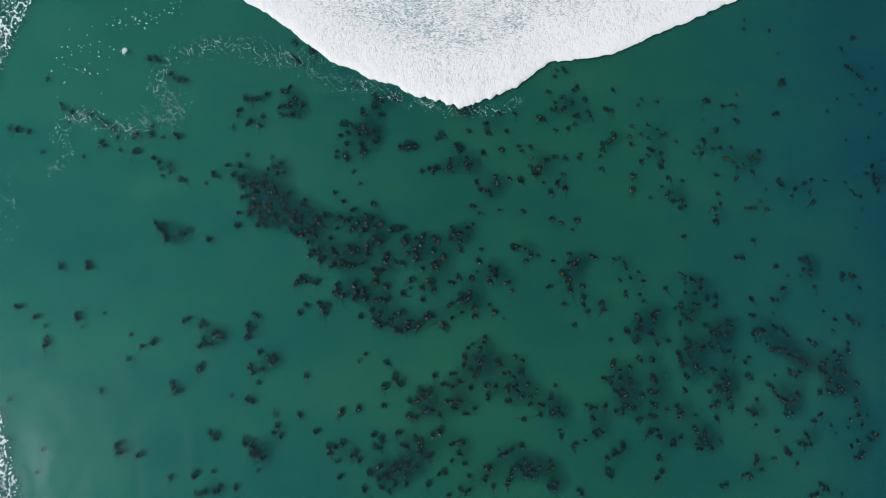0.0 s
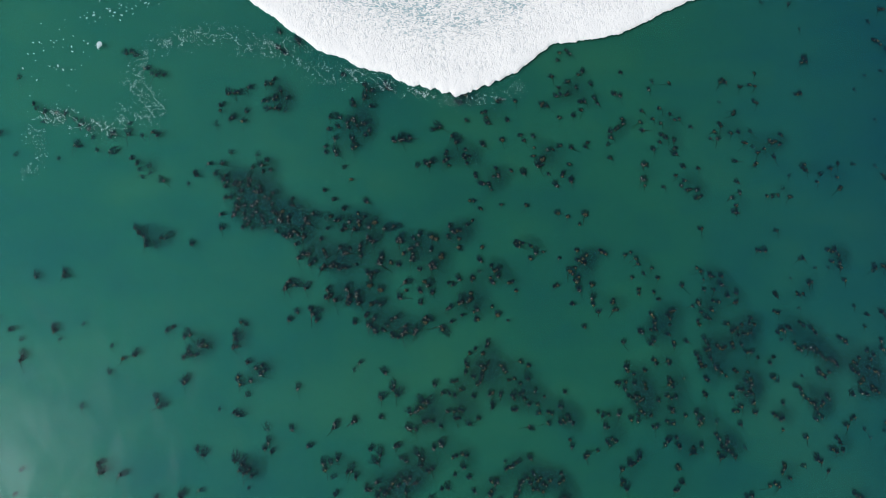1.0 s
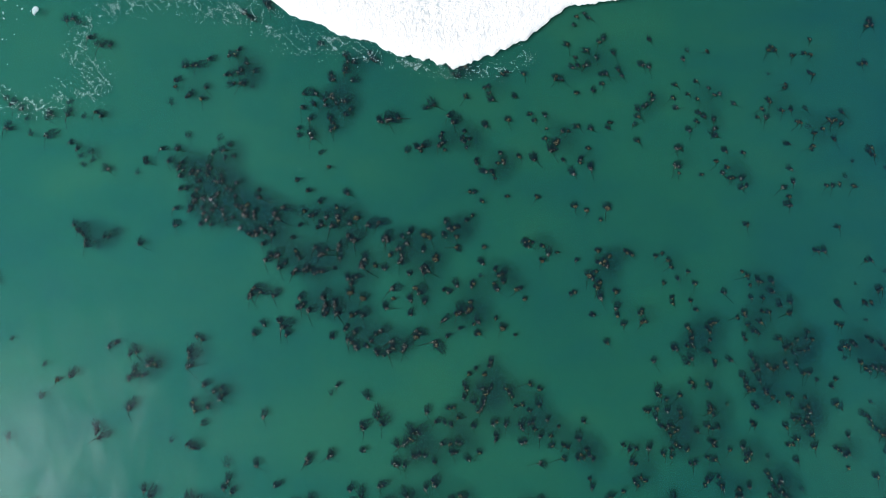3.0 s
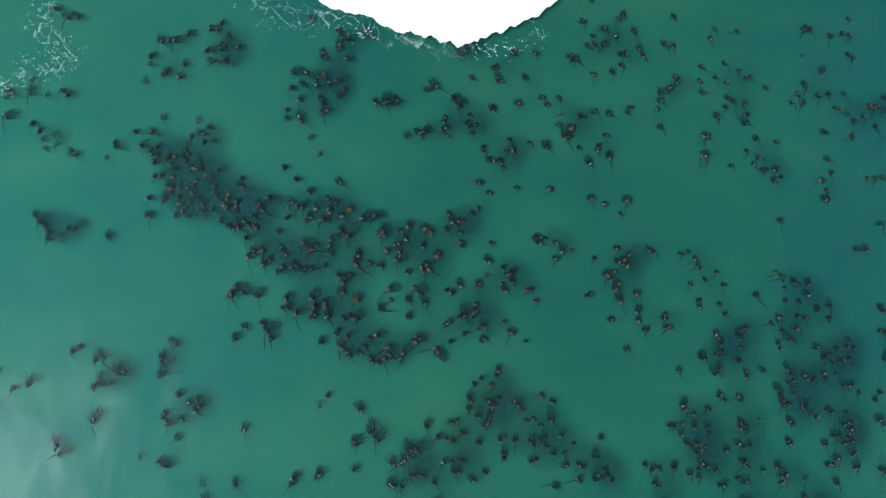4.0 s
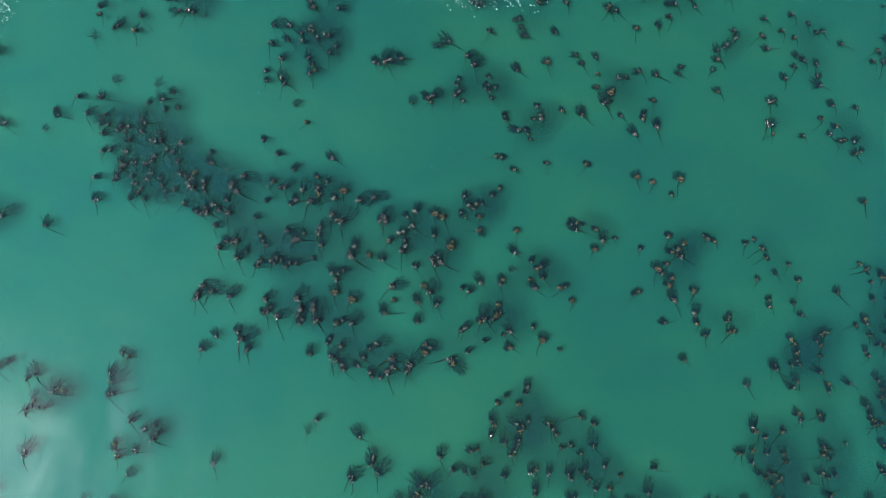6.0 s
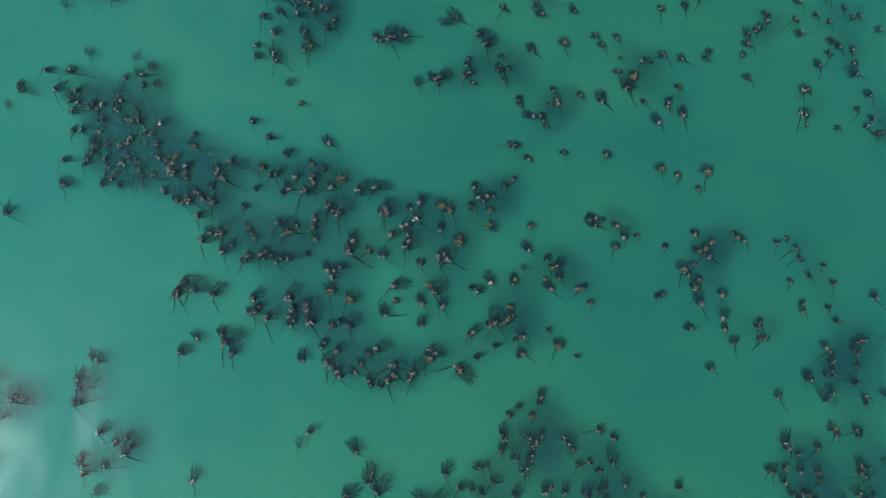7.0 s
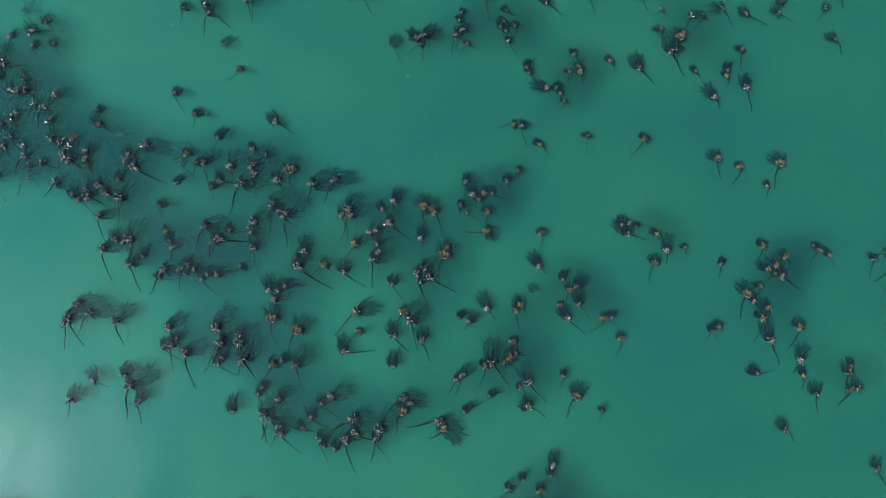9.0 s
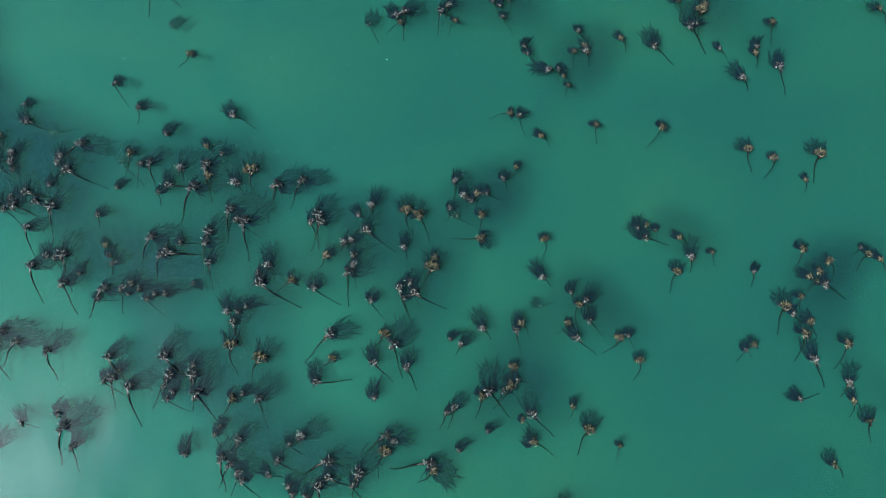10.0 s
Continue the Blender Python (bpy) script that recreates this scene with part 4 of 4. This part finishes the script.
rng = random.Random(5)
built = {}
for x, y, kind in HEADS[:300]:
    v, m = stance(rng, x, y, kind)
    if v in built:
        ob = copy_thing(built[v], m)
    else:
        ob = built[v] = new("kelp_plant")
        ob.empty_display_size = 0.2
        for name, verts, faces, slot in VARIANTS[v]:
            child = new(name, mesh_of(name, verts, faces, [kelp_mats[False][slot]], smooth=name != "crown_tuft"))
            child.parent = ob
        ob.matrix_basis = m
    tagged(ob, LABELS[kind], "kelp", "kelp forest")


def kelp_bed(heads):
    """The plants farther out, joined."""
    packs = []
    for pieces in OUTER:
        co, fa, mi = [], [], []
        for _, verts, faces, slot in pieces:
            k = len(co)
            co += [tuple(q) for q in verts]
            fa += [tuple(i + k for i in f) for f in faces]
            mi += [slot] * len(faces)
        packs.append((np.array(co), fa, mi))
    co, faces, slots, k = [], [], [], 0
    for x, y, kind in heads:
        v, m = stance(rng, x, y, kind)
        c, fa, mi = packs[v]
        a = np.array(m)
        co.append(c @ a[:3, :3].T + a[:3, 3])
        faces += [tuple(i + k for i in f) for f in fa]
        slots += mi
        k += len(c)
    me = mesh_of("kelp_bed", np.concatenate(co).tolist(), faces, kelp_mats[True], slots)
    me.polygons.foreach_set("use_smooth", [slot not in (1, 3) for slot in slots])
    tagged(new("kelp_bed", me), "outer bed of dark brown kelp heads floating on the sea", "kelp", "kelp forest", kind="stuff")


kelp_bed(HEADS[300:])


def shade_material():
    """Shade, haze and drowned kelp painted as one dark see-through colour, by its density."""
    m, t, p = nodes_of("kelp_shade")
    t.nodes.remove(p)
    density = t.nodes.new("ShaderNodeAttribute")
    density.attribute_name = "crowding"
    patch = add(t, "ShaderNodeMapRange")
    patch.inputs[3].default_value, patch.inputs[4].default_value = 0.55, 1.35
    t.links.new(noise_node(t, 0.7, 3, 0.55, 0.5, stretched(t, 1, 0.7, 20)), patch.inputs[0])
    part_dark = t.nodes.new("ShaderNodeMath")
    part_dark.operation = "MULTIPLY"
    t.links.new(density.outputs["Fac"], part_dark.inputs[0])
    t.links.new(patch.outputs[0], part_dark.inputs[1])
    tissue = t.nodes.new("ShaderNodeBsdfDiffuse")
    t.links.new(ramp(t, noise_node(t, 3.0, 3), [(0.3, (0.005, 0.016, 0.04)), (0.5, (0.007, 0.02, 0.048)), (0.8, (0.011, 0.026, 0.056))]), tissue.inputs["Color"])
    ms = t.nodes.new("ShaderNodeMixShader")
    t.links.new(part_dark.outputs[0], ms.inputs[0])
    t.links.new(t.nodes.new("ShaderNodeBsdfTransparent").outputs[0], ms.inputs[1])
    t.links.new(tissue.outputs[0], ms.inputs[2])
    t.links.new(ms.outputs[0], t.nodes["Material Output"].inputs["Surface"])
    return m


KELP_SHADE = shade_material()


def shade_sheet(heads, z, reach, most):
    """A dark sheet for the shade and drowned fronds below crowded heads, shifted down-sun, as dense as the heads stand
    close.
    """
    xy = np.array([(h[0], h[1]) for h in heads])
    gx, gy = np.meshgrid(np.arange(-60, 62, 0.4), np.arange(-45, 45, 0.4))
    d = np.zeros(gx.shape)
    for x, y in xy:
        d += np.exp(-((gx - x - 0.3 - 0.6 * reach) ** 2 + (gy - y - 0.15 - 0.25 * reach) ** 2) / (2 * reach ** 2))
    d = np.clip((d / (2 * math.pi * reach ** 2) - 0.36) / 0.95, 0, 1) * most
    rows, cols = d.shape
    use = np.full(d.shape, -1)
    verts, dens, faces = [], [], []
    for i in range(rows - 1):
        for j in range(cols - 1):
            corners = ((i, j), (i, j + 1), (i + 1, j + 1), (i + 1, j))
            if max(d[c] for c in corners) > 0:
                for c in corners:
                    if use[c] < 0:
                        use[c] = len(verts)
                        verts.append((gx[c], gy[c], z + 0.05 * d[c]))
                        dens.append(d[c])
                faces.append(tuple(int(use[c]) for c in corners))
    me = mesh_of("kelp_shade_sheet", verts, faces, [KELP_SHADE])
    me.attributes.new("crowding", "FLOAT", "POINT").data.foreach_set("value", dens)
    tagged(new("kelp_shade_sheet", me), "dark sheet for shade and drowned kelp below crowded heads", "kelp", "kelp forest", kind="stuff")


# flat dark sheet stands in for soft underwater shade around the kelp
shade_sheet(HEADS, -0.36, 1.05, 0.95)
